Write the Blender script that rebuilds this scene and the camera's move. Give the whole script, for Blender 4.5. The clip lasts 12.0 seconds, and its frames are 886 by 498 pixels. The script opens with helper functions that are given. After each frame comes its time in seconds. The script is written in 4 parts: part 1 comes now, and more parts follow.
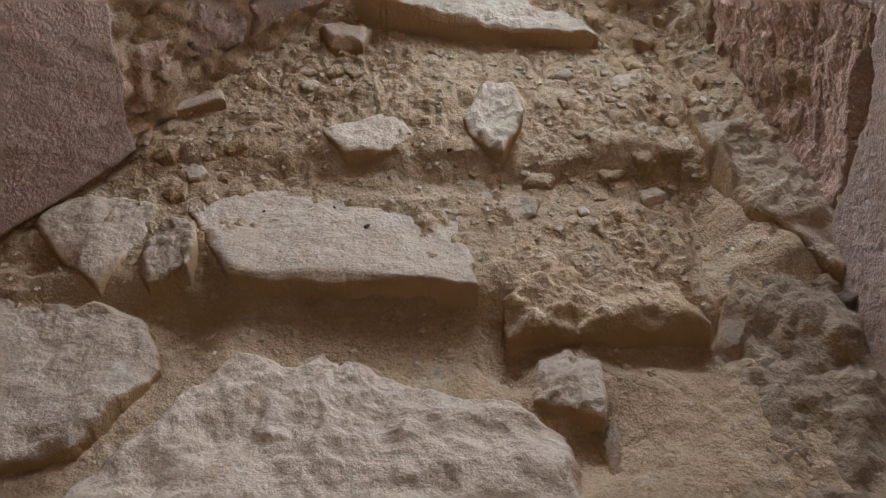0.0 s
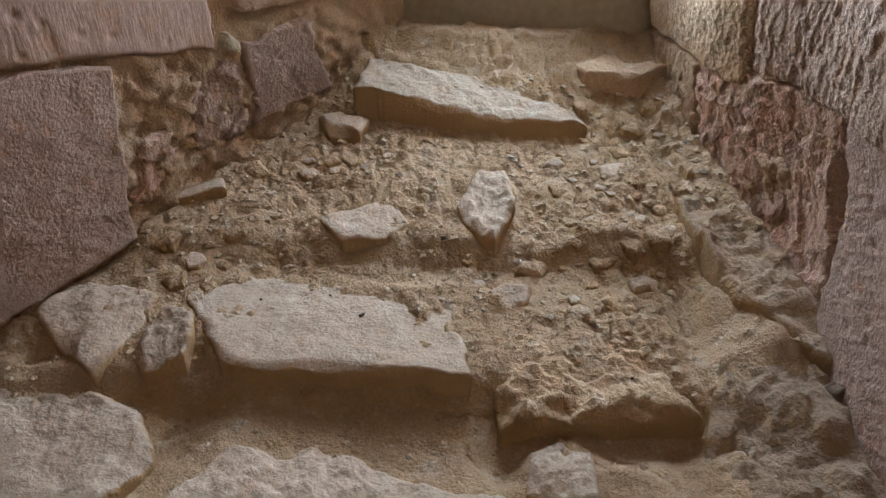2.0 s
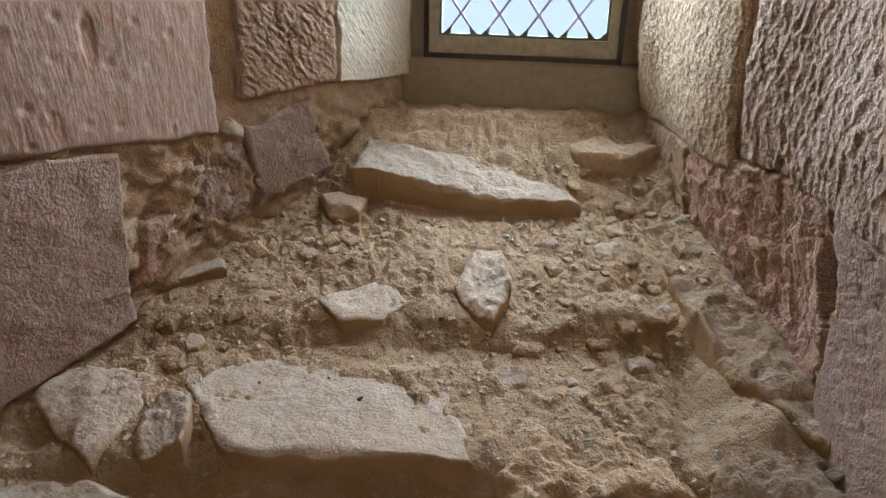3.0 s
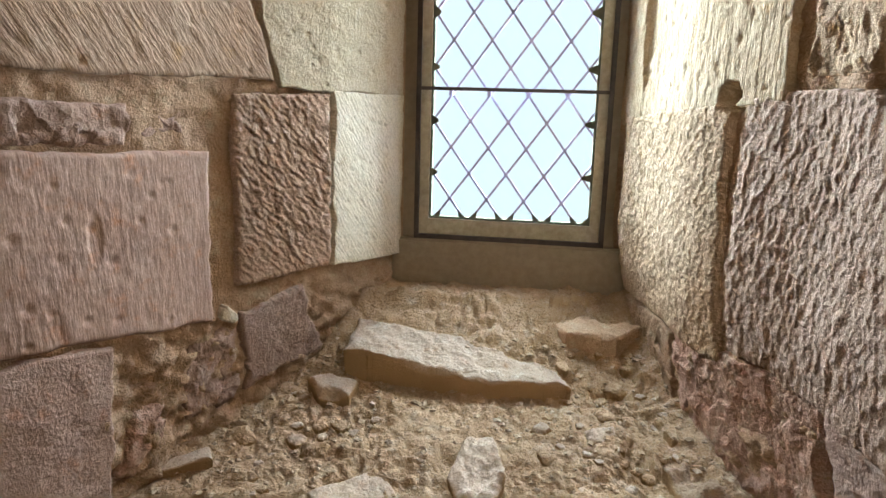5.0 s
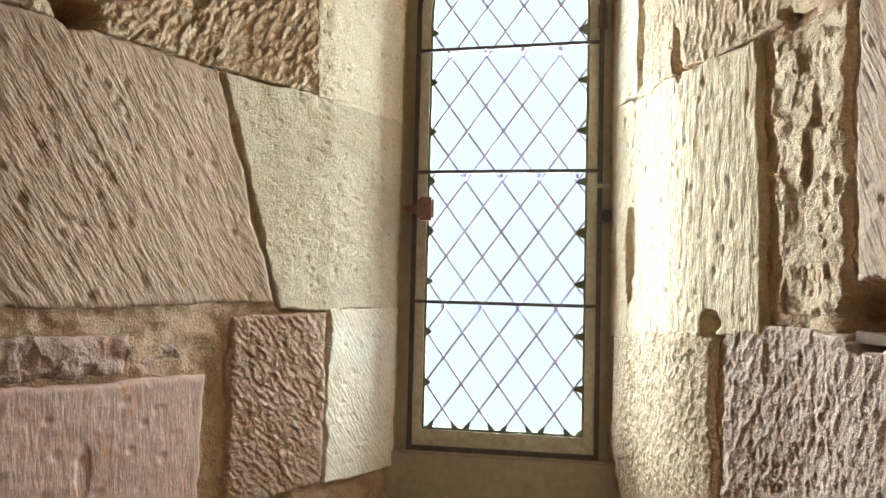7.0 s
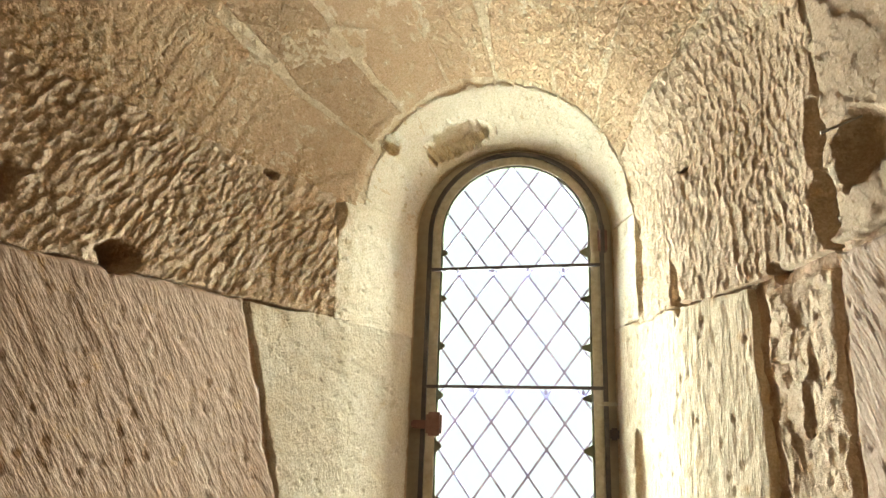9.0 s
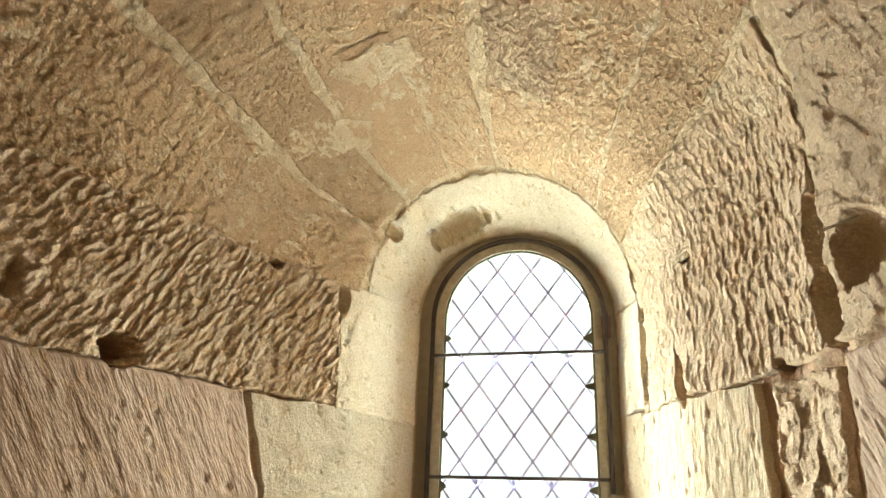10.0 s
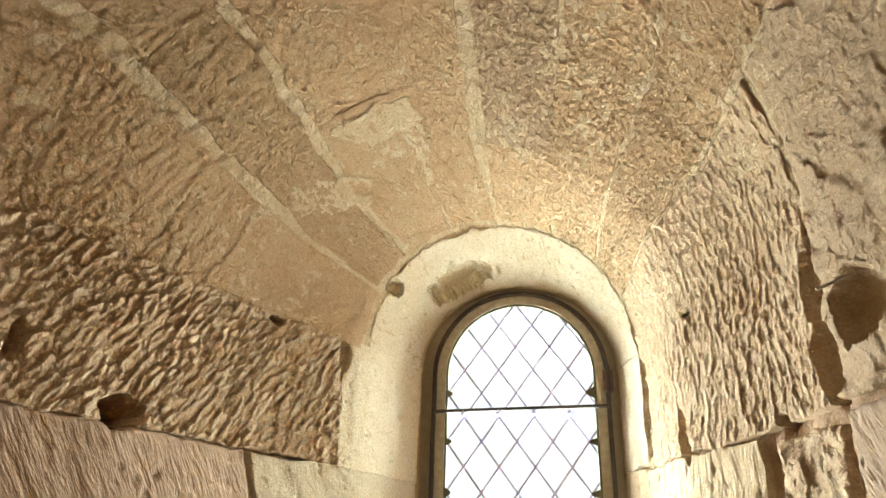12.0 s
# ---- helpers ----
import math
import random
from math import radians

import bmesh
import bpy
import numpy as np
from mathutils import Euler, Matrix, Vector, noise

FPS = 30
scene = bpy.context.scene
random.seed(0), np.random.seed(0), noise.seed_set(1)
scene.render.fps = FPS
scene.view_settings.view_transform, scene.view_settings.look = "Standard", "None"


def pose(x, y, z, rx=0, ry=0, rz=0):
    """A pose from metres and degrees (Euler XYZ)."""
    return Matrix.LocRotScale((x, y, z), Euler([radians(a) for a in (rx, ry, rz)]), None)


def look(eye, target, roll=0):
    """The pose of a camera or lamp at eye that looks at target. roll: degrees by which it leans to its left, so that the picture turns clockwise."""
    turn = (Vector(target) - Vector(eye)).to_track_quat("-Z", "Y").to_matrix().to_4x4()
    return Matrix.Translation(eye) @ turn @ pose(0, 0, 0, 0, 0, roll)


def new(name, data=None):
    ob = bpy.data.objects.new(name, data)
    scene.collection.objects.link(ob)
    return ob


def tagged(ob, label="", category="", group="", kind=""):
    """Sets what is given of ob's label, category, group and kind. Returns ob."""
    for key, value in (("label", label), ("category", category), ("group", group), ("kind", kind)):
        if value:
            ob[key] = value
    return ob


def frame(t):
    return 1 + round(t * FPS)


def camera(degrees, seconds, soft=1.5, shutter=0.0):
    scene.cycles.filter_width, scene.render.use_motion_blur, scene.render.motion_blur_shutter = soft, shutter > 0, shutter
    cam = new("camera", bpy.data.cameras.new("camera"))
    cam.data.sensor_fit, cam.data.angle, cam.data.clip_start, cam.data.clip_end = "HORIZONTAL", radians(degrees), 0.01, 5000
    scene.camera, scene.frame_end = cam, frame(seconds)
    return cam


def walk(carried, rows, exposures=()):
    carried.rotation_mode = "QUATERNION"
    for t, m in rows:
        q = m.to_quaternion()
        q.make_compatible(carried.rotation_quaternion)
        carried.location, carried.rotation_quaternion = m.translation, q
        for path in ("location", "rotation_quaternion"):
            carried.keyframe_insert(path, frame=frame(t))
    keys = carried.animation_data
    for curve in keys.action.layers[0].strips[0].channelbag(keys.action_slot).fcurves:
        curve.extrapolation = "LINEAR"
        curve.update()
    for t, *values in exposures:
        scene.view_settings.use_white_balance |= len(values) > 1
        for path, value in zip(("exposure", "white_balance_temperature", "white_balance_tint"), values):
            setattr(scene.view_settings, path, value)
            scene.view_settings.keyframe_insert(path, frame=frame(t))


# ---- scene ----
cam = camera(64.6, 12.0)
EXPOSURES = [(0.0, -0.48, 5650, 12), (3.0, -0.29, 5680, 10), (5.0, -0.08, 5900, 8), (7.5, 0.05, 6250, 5), (9.5, 0.12, 6950, 4), (12.0, 0.12, 7100, 6)]
PATH = [
    (0, (0.067, 0.072, 1.459), (-0.002, 1.745, 0.366), 0.8),
    (0.5, (0.07, 0.073, 1.461), (-0.002, 1.754, 0.38), 0.8),
    (1, (0.071, 0.074, 1.474), (0.001, 1.77, 0.418), 0.9),
    (1.5, (0.072, 0.072, 1.491), (0.002, 1.8, 0.485), 0.9),
    (2, (0.073, 0.074, 1.507), (0.004, 1.838, 0.567), 0.9),
    (2.5, (0.071, 0.076, 1.528), (0.005, 1.875, 0.657), 0.9),
    (3, (0.066, 0.076, 1.549), (0.008, 1.913, 0.761), 1.0),
    (3.2, (0.066, 0.075, 1.553), (0.008, 1.93, 0.808), 1.0),
    (4.8, (0.039, 0.084, 1.632), (0.028, 2.032, 1.177), 1.6),
    (5, (0.036, 0.082, 1.639), (0.031, 2.04, 1.231), 1.6),
    (5.5, (0.035, 0.078, 1.661), (0.034, 2.057, 1.369), 1.5),
    (6, (0.031, 0.075, 1.683), (0.037, 2.068, 1.512), 1.5),
    (6.5, (0.036, 0.067, 1.705), (0.037, 2.067, 1.657), 1.4),
    (7, (0.038, 0.057, 1.728), (0.036, 2.055, 1.813), 1.4),
    (7.5, (0.03, 0.044, 1.748), (0.031, 2.031, 1.974), 1.4),
    (7.7, (0.028, 0.038, 1.76), (0.027, 2.019, 2.036), 1.6),
    (9.5, (0.007, -0.02, 1.853), (-0.01, 1.871, 2.506), 2.2),
    (10, (0.011, -0.025, 1.866), (-0.019, 1.83, 2.613), 2.3),
    (10.5, (0.017, -0.033, 1.874), (-0.024, 1.791, 2.693), 2.2),
    (11, (0.019, -0.036, 1.877), (-0.027, 1.767, 2.74), 2.2),
    (11.5, (0.011, -0.042, 1.876), (-0.024, 1.755, 2.753), 1.9),
    (12, (0.01, -0.041, 1.878), (-0.025, 1.759, 2.75), 1.9),
]
walk(cam, [(t, look(eye, target, roll)) for t, eye, target, roll in PATH], EXPOSURES)

# ---- daylight ----
world = bpy.data.worlds.new("sky")
scene.world = world
world.use_nodes = True
_sky = world.node_tree.nodes.new("ShaderNodeTexSky")
_sky.sky_type, _sky.sun_disc = "NISHITA", False
_sky.sun_elevation, _sky.sun_rotation = radians(40), radians(150)
_bg = world.node_tree.nodes["Background"]
_bg.inputs["Strength"].default_value = 0.12
world.node_tree.links.new(_sky.outputs["Color"], _bg.inputs["Color"])


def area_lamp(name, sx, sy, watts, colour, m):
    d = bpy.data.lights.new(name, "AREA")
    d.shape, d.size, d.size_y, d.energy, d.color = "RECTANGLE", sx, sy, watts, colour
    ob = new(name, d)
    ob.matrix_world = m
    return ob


# the sky's light in the outer opening of the window
area_lamp("window_daylight", 1.28, 3.00, 535.0, (0.86, 0.95, 1.0), look((0.235, 2.25, 1.80), (0.17, 0.0, 1.75)))
# added warm fill overhead behind the camera, standing in for bounced light
area_lamp("room_fill", 1.20, 1.20, 20.0, (1.0, 0.72, 0.46), look((0.6, -2.3, 3.55), (0.6, -2.2, 0.0)))


# ---- numeric noise ----
def _hash(ix, iy, seed):
    h = (ix.astype(np.int64) * 374761393 + iy.astype(np.int64) * 668265263 + seed * 974711) & 0x7FFFFFFF
    h = ((h ^ (h >> 13)) * 1274126177) & 0x7FFFFFFF
    return ((h ^ (h >> 16)) & 0xFFFF) / 65535.0


def vn(x, y, seed=0):
    """Smooth value noise, 0 to 1."""
    x, y = np.asarray(x, float), np.asarray(y, float)
    ix, iy = np.floor(x), np.floor(y)
    fx, fy = x - ix, y - iy
    fx, fy = fx * fx * (3 - 2 * fx), fy * fy * (3 - 2 * fy)
    a, b = _hash(ix, iy, seed), _hash(ix + 1, iy, seed)
    c, d = _hash(ix, iy + 1, seed), _hash(ix + 1, iy + 1, seed)
    return (a * (1 - fx) + b * fx) * (1 - fy) + (c * (1 - fx) + d * fx) * fy


def fbm(x, y, seed=0, octaves=4):
    s, a, t = 0.0, 0.5, 0.0
    for o in range(octaves):
        s = s + a * (vn(x * 2 ** o, y * 2 ** o, seed + 17 * o) - 0.5)
        t, a = t + a, a * 0.55
    return s / t


def cells(x, y, seed=0):
    """Nearest scattered point: distance, offset from it, and its random number."""
    x, y = np.asarray(x, float), np.asarray(y, float)
    ix, iy = np.floor(x), np.floor(y)
    best, ox, oy, rnd = np.full(x.shape, 9.0), np.zeros(x.shape), np.zeros(x.shape), np.zeros(x.shape)
    for i in (-1, 0, 1):
        for j in (-1, 0, 1):
            cx, cy = ix + i, iy + j
            ax, ay = x - cx - _hash(cx, cy, seed), y - cy - _hash(cx, cy, seed + 131)
            d = ax * ax + ay * ay
            m = d < best
            best, ox, oy = np.where(m, d, best), np.where(m, ax, ox), np.where(m, ay, oy)
            rnd = np.where(m, _hash(cx, cy, seed + 577), rnd)
    return np.sqrt(best), ox, oy, rnd


def facets(x, y, seed=0):
    """Broken stone: every cell is a plane of its own height and slope."""
    d, ox, oy, k = cells(x, y, seed)
    a = k * 40.0
    return (k - 0.5) + 0.9 * (ox * np.cos(a) + oy * np.sin(a))


# ---- materials ----
def node(nt, kind, **inputs):
    n = nt.nodes.new(kind)
    for k, v in inputs.items():
        n.inputs[k.replace("_", " ")].default_value = v
    return n


def base_material(name, rough=0.9):
    m = bpy.data.materials.new(name)
    m.use_nodes = True
    nt = m.node_tree
    b = nt.nodes["Principled BSDF"]
    b.inputs["Roughness"].default_value = rough
    return m, nt, b


def mix_colour(nt, fac, a, b, mode="MIX"):
    n = nt.nodes.new("ShaderNodeMix")
    n.data_type, n.blend_type = "RGBA", mode
    for sock, v in ((n.inputs[0], fac), (n.inputs[6], a), (n.inputs[7], b)):
        if hasattr(v, "is_linked"):
            nt.links.new(v, sock)
        elif isinstance(v, (int, float)):
            sock.default_value = v
        else:
            sock.default_value = (*v, 1)
    return n.outputs[2]


def ramp(nt, fac, lo, hi):
    n = nt.nodes.new("ShaderNodeMapRange")
    n.inputs["From Min"].default_value, n.inputs["From Max"].default_value = lo, hi
    nt.links.new(fac, n.inputs["Value"])
    return n.outputs["Result"]


def noise_fac(nt, vec, scale, detail=4.0, rough=0.6):
    n = node(nt, "ShaderNodeTexNoise", Scale=scale, Detail=detail, Roughness=rough)
    nt.links.new(vec, n.inputs["Vector"])
    return n.outputs["Fac"]


def add_bumps(nt, b, layers):
    """Layers of (height socket, metres, strength), coarse to fine."""
    last = None
    for h, dist, strength in layers:
        n = node(nt, "ShaderNodeBump", Strength=strength, Distance=dist)
        nt.links.new(h, n.inputs["Height"])
        if last:
            nt.links.new(last, n.inputs["Normal"])
        last = n.outputs["Normal"]
    nt.links.new(last, b.inputs["Normal"])


def stone_material(name, base, second, stain, tool="grain", angle=0.0, amount=1.0, dust=(0.62, 0.55, 0.45), island=False, steep_brown=False):
    """Sandstone: colour at two scales, pale dust, ochre stains, and the mason's tooling as fine relief."""
    m, nt, b = base_material(name, 0.92)
    b.inputs["Specular IOR Level"].default_value = 0.2
    pos = nt.nodes.new("ShaderNodeNewGeometry").outputs["Position"]
    uv = nt.nodes.new("ShaderNodeUVMap").outputs["UV"]
    big = noise_fac(nt, pos, 5.0, 5.0, 0.6)
    mid = noise_fac(nt, pos, 26.0, 5.0, 0.65)
    fine = noise_fac(nt, pos, 240.0, 4.0, 0.7)
    if island:
        rnd = nt.nodes.new("ShaderNodeNewGeometry").outputs["Random Per Island"]
    else:
        rnd = nt.nodes.new("ShaderNodeObjectInfo").outputs["Random"]
    c = mix_colour(nt, ramp(nt, big, 0.35, 0.65), base, second)
    c = mix_colour(nt, ramp(nt, mid, 0.58, 0.78), c, stain)
    c = mix_colour(nt, ramp(nt, mid, 0.46, 0.25), c, dust)
    h = nt.nodes.new("ShaderNodeHueSaturation")
    nt.links.new(c, h.inputs["Color"])
    nt.links.new(ramp2(nt, rnd, 0.88, 1.10), h.inputs["Value"])
    nt.links.new(ramp2(nt, fine, 1.15, 0.85), h.inputs["Saturation"])
    g = mix_colour(nt, ramp(nt, fine, 0.32, 0.68), (0.82, 0.80, 0.78), (1.16, 1.16, 1.16))
    c = mix_colour(nt, 1.0, h.outputs["Color"], g, "MULTIPLY")
    speck = noise_fac(nt, pos, 110.0, 3.0, 0.75)
    c = mix_colour(nt, ramp(nt, speck, 0.62, 0.80), c, tuple(v * 0.7 for v in stain))
    # steep faces turn ochre brown, by the slope of the surface
    if steep_brown:
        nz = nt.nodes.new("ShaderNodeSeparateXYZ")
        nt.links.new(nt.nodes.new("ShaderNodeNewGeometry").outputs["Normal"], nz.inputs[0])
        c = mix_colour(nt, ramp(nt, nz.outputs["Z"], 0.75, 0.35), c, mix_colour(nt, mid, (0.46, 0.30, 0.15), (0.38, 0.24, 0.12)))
    nt.links.new(c, b.inputs["Base Color"])
    mp = nt.nodes.new("ShaderNodeMapping")
    mp.vector_type = "TEXTURE"
    mp.inputs["Rotation"].default_value = (0, 0, radians(-angle))
    nt.links.new(uv, mp.inputs["Vector"])
    layers = []
    if tool == "lines":
        mp.inputs["Scale"].default_value = (0.0040, 0.028, 1)
        layers.append((ramp(nt, noise_fac(nt, mp.outputs["Vector"], 1.0, 2.0, 0.6), 0.30, 0.68), 0.0042 * amount, 1.0))
    layers.append((noise_fac(nt, pos, 70.0, 5.0, 0.7), 0.004 * amount, 0.5))
    layers.append((noise_fac(nt, pos, 190.0, 3.0, 0.7), 0.0036 * amount, 0.9))
    add_bumps(nt, b, layers)
    return m


def ramp2(nt, fac, lo, hi):
    n = nt.nodes.new("ShaderNodeMapRange")
    n.inputs["To Min"].default_value, n.inputs["To Max"].default_value = lo, hi
    nt.links.new(fac, n.inputs["Value"])
    return n.outputs["Result"]


def plain_material(name, colour, second, rough=0.6, metal=0.0, scale=60.0, bump=0.0015):
    m, nt, b = base_material(name, rough)
    b.inputs["Metallic"].default_value = metal
    b.inputs["Specular IOR Level"].default_value = 0.15 if rough > 0.75 else 0.5
    pos = nt.nodes.new("ShaderNodeNewGeometry").outputs["Position"]
    f = noise_fac(nt, pos, scale, 6.0, 0.65)
    nt.links.new(mix_colour(nt, ramp(nt, f, 0.35, 0.65), colour, second), b.inputs["Base Color"])
    add_bumps(nt, b, [(noise_fac(nt, pos, scale * 5, 4.0, 0.6), bump, 0.6)])
    return m


PINK, ROSE = (0.36, 0.245, 0.19), (0.41, 0.285, 0.22)
OCHRE, RUST = (0.46, 0.29, 0.14), (0.44, 0.22, 0.12)
M_pink_lines = stone_material("tooled_pink_sandstone", PINK, ROSE, RUST, "lines", -3, 0.12, (0.45, 0.33, 0.26))
M_pink_grain = stone_material("fine_pink_sandstone", PINK, ROSE, RUST, "grain", 0, 1.2, (0.45, 0.33, 0.26))
M_pink_diag = stone_material("diagonally_tooled_sandstone", (0.36, 0.25, 0.17), (0.40, 0.28, 0.19), OCHRE, "lines", -30, 0.30, (0.44, 0.325, 0.225))
M_picked = stone_material("picked_sandstone", (0.50, 0.355, 0.22), (0.54, 0.39, 0.25), OCHRE, "grain", 0, 1.4, (0.54, 0.40, 0.26))
M_picked_pink = stone_material("picked_pink_sandstone", (0.49, 0.345, 0.25), (0.52, 0.375, 0.28), RUST, "grain", 0, 1.4, (0.56, 0.42, 0.32))
M_vert = stone_material("vertically_tooled_sandstone", (0.48, 0.365, 0.23), (0.45, 0.335, 0.21), OCHRE, "lines", 3, 0.30, (0.52, 0.42, 0.28))
M_jamb = stone_material("pale_smooth_jamb_stone", (0.68, 0.60, 0.46), (0.62, 0.54, 0.41), (0.50, 0.38, 0.24), "lines", -25, 0.4, (0.66, 0.6, 0.48))
M_ring = stone_material("yellow_smooth_arch_stone", (0.61, 0.51, 0.36), (0.57, 0.46, 0.31), (0.48, 0.35, 0.2), "grain", 0, 1.0, (0.63, 0.55, 0.41))
M_vault = stone_material("granular_vault_stone", (0.48, 0.31, 0.17), (0.52, 0.345, 0.19), (0.38, 0.23, 0.12), "grain", 0, 2.3, (0.54, 0.41, 0.25), island=True)
M_ledge = stone_material("dusty_ledge_stone", (0.50, 0.395, 0.30), (0.45, 0.335, 0.245), (0.40, 0.25, 0.15), "grain", 0, 1.0, (0.57, 0.48, 0.39), steep_brown=True)
# darker, browner ledge stone for the slabs on the right
M_ledge_brown = stone_material("brown_ledge_stone", (0.29, 0.20, 0.13), (0.33, 0.23, 0.15), (0.27, 0.165, 0.09), "grain", 0, 1.2, (0.42, 0.33, 0.24), steep_brown=True)
M_red = stone_material("eroded_red_sandstone", (0.49, 0.30, 0.22), (0.52, 0.36, 0.26), (0.40, 0.19, 0.12), "grain", 0, 1.6, (0.56, 0.45, 0.34))
M_mortar = stone_material("earthy_lime_mortar", (0.50, 0.345, 0.22), (0.45, 0.295, 0.18), (0.36, 0.215, 0.12), "grain", 0, 1.2, (0.52, 0.42, 0.28))
M_dirt = stone_material("dusty_rubble_earth", (0.50, 0.345, 0.21), (0.43, 0.29, 0.17), (0.32, 0.20, 0.11), "grain", 0, 1.8, (0.55, 0.44, 0.32), steep_brown=True)
M_vault_mortar = stone_material("pale_vault_mortar", (0.56, 0.425, 0.265), (0.51, 0.37, 0.22), OCHRE, "grain", 0, 1.8, (0.62, 0.51, 0.35))
M_vault_dark = stone_material("brown_vault_stone", (0.40, 0.27, 0.16), (0.45, 0.31, 0.19), (0.32, 0.20, 0.12), "grain", 0, 2.2, (0.46, 0.34, 0.22))
M_cement = plain_material("grey_brown_cement", (0.31, 0.245, 0.175), (0.37, 0.30, 0.215), 0.9)
M_iron = plain_material("dark_iron", (0.05, 0.04, 0.04), (0.09, 0.07, 0.06), 0.55, 0.3)
# pale lilac base carries the glare of the bright sky behind the lead
M_glare_lead = plain_material("lead_with_glare", (0.54, 0.53, 0.78), (0.60, 0.59, 0.84), 0.9, 0.0)
M_pale = plain_material("weathered_pale_casement", (0.50, 0.44, 0.33), (0.36, 0.30, 0.21), 0.7)
M_moss = plain_material("mossy_putty", (0.10, 0.11, 0.07), (0.17, 0.16, 0.11), 0.95)
M_rust = plain_material("rusty_brown_fitting", (0.16, 0.07, 0.05), (0.22, 0.11, 0.08), 0.6, 0.2)
M_plaster = plain_material("dim_room_plaster", (0.60, 0.52, 0.42), (0.54, 0.46, 0.36), 0.95, 0.0, 8.0, 0.004)
M_boards = plain_material("worn_floor_stone", (0.30, 0.25, 0.19), (0.25, 0.2, 0.15), 0.9, 0.0, 12.0, 0.003)


def glass_material():
    m = bpy.data.materials.new("clear_window_glass")
    m.use_nodes = True
    nt = m.node_tree
    nt.nodes.remove(nt.nodes["Principled BSDF"])
    t, g = nt.nodes.new("ShaderNodeBsdfTransparent"), nt.nodes.new("ShaderNodeBsdfGlossy")
    t.inputs["Color"].default_value = (0.90, 0.96, 0.97, 1)
    g.inputs["Roughness"].default_value = 0.05
    mx = nt.nodes.new("ShaderNodeMixShader")
    mx.inputs[0].default_value = 0.012
    nt.links.new(t.outputs[0], mx.inputs[1])
    nt.links.new(g.outputs[0], mx.inputs[2])
    nt.links.new(mx.outputs[0], nt.nodes["Material Output"].inputs["Surface"])
    return m


M_glass = glass_material()


# ---- mesh helpers ----
def mesh_object(name, verts, faces, material, parent=None, uvs=None, smooth=True, label=""):
    """faces: an array of quads, or a list of polygons."""
    me = bpy.data.meshes.new(name)
    verts = np.asarray(verts, np.float32)
    if isinstance(faces, np.ndarray):
        n, k = faces.shape
        me.vertices.add(len(verts))
        me.vertices.foreach_set("co", verts.ravel())
        me.loops.add(n * k)
        me.loops.foreach_set("vertex_index", faces.astype(np.int32).ravel())
        me.polygons.add(n)
        me.polygons.foreach_set("loop_start", np.arange(0, n * k, k, dtype=np.int32))
    else:
        me.from_pydata(verts.tolist(), [], faces)
    for mt in material if isinstance(material, (list, tuple)) else [material]:
        me.materials.append(mt)
    me.update(calc_edges=True)
    if uvs is not None:
        layer = me.uv_layers.new(name="UVMap")
        idx = np.empty(len(me.loops), dtype=np.int32)
        me.loops.foreach_get("vertex_index", idx)
        layer.data.foreach_set("uv", np.asarray(uvs, np.float32)[idx].ravel())
    me.polygons.foreach_set("use_smooth", np.full(len(me.polygons), smooth, dtype=bool))
    me.update()
    ob = new(name, me)
    if parent:
        ob.parent = parent
    if label:
        tagged(ob, label)
    return ob


def part(name, bm, material, parent, label=""):
    me = bpy.data.meshes.new(name)
    bm.to_mesh(me)
    bm.free()
    me.materials.append(material)
    ob = new(name, me)
    ob.parent = parent
    if label:
        tagged(ob, label)
    return ob


def grid_faces(nu, nv, flip=False, base=0):
    a = base + (np.arange(nu - 1)[:, None] * nv + np.arange(nv - 1)[None, :]).ravel()
    q = np.stack([a, a + 1, a + nv + 1, a + nv], -1)
    return q[:, ::-1].copy() if flip else q


def box_bm(x0, x1, y0, y1, z0, z1, bevel=0.0):
    bm = bmesh.new()
    bmesh.ops.create_cube(bm, size=1.0, matrix=Matrix.Translation(((x0 + x1) / 2, (y0 + y1) / 2, (z0 + z1) / 2)) @ Matrix.Diagonal((x1 - x0, y1 - y0, z1 - z0, 1)))
    if bevel:
        bmesh.ops.bevel(bm, geom=bm.edges[:], offset=bevel, segments=2, affect="EDGES")
    return bm


# ---- the niche: two splayed walls and a conical vault ----
SPRING = 2.395
LEFT_Y, LEFT_X = [0.2, 0.5, 1.056, 1.371, 1.576, 1.745, 1.9], [-1.16, -0.955, -0.565, -0.373, -0.206, -0.06, -0.06]
RIGHT_Y, RIGHT_X = [0.2, 0.8, 1.05, 1.21, 1.35, 1.565, 1.745, 1.9], [0.575, 0.545, 0.54, 0.502, 0.465, 0.458, 0.43, 0.43]


def soft_interp(y, ys, xs):
    return sum(np.interp(y + d, ys, xs) * w for d, w in ((-0.05, 0.2), (-0.025, 0.2), (0, 0.2), (0.025, 0.2), (0.05, 0.2)))


def x_left(y, z):
    return soft_interp(y, LEFT_Y, LEFT_X)


def x_right(y, z):
    k = np.clip((1.40 - z) / 0.4, 0, 1)
    return soft_interp(y, RIGHT_Y, RIGHT_X) + 0.05 * k * k * (3 - 2 * k)


def rise(y):
    return np.where(y > 1.575, 0.36 - np.clip(y - 1.575, 0, 0.17) / 0.17 * 0.125, 0.36 + 0.42 * (1.575 - y))


def askew(p):
    """The window stands a little askew: turns the innermost part of the niche with it."""
    k = np.clip((p[..., 1] - 1.56) / 0.185, 0, 1)
    return p + np.stack([0 * k, -0.149 * (p[..., 0] - 0.186) * k * k * (3 - 2 * k), 0 * k], -1)


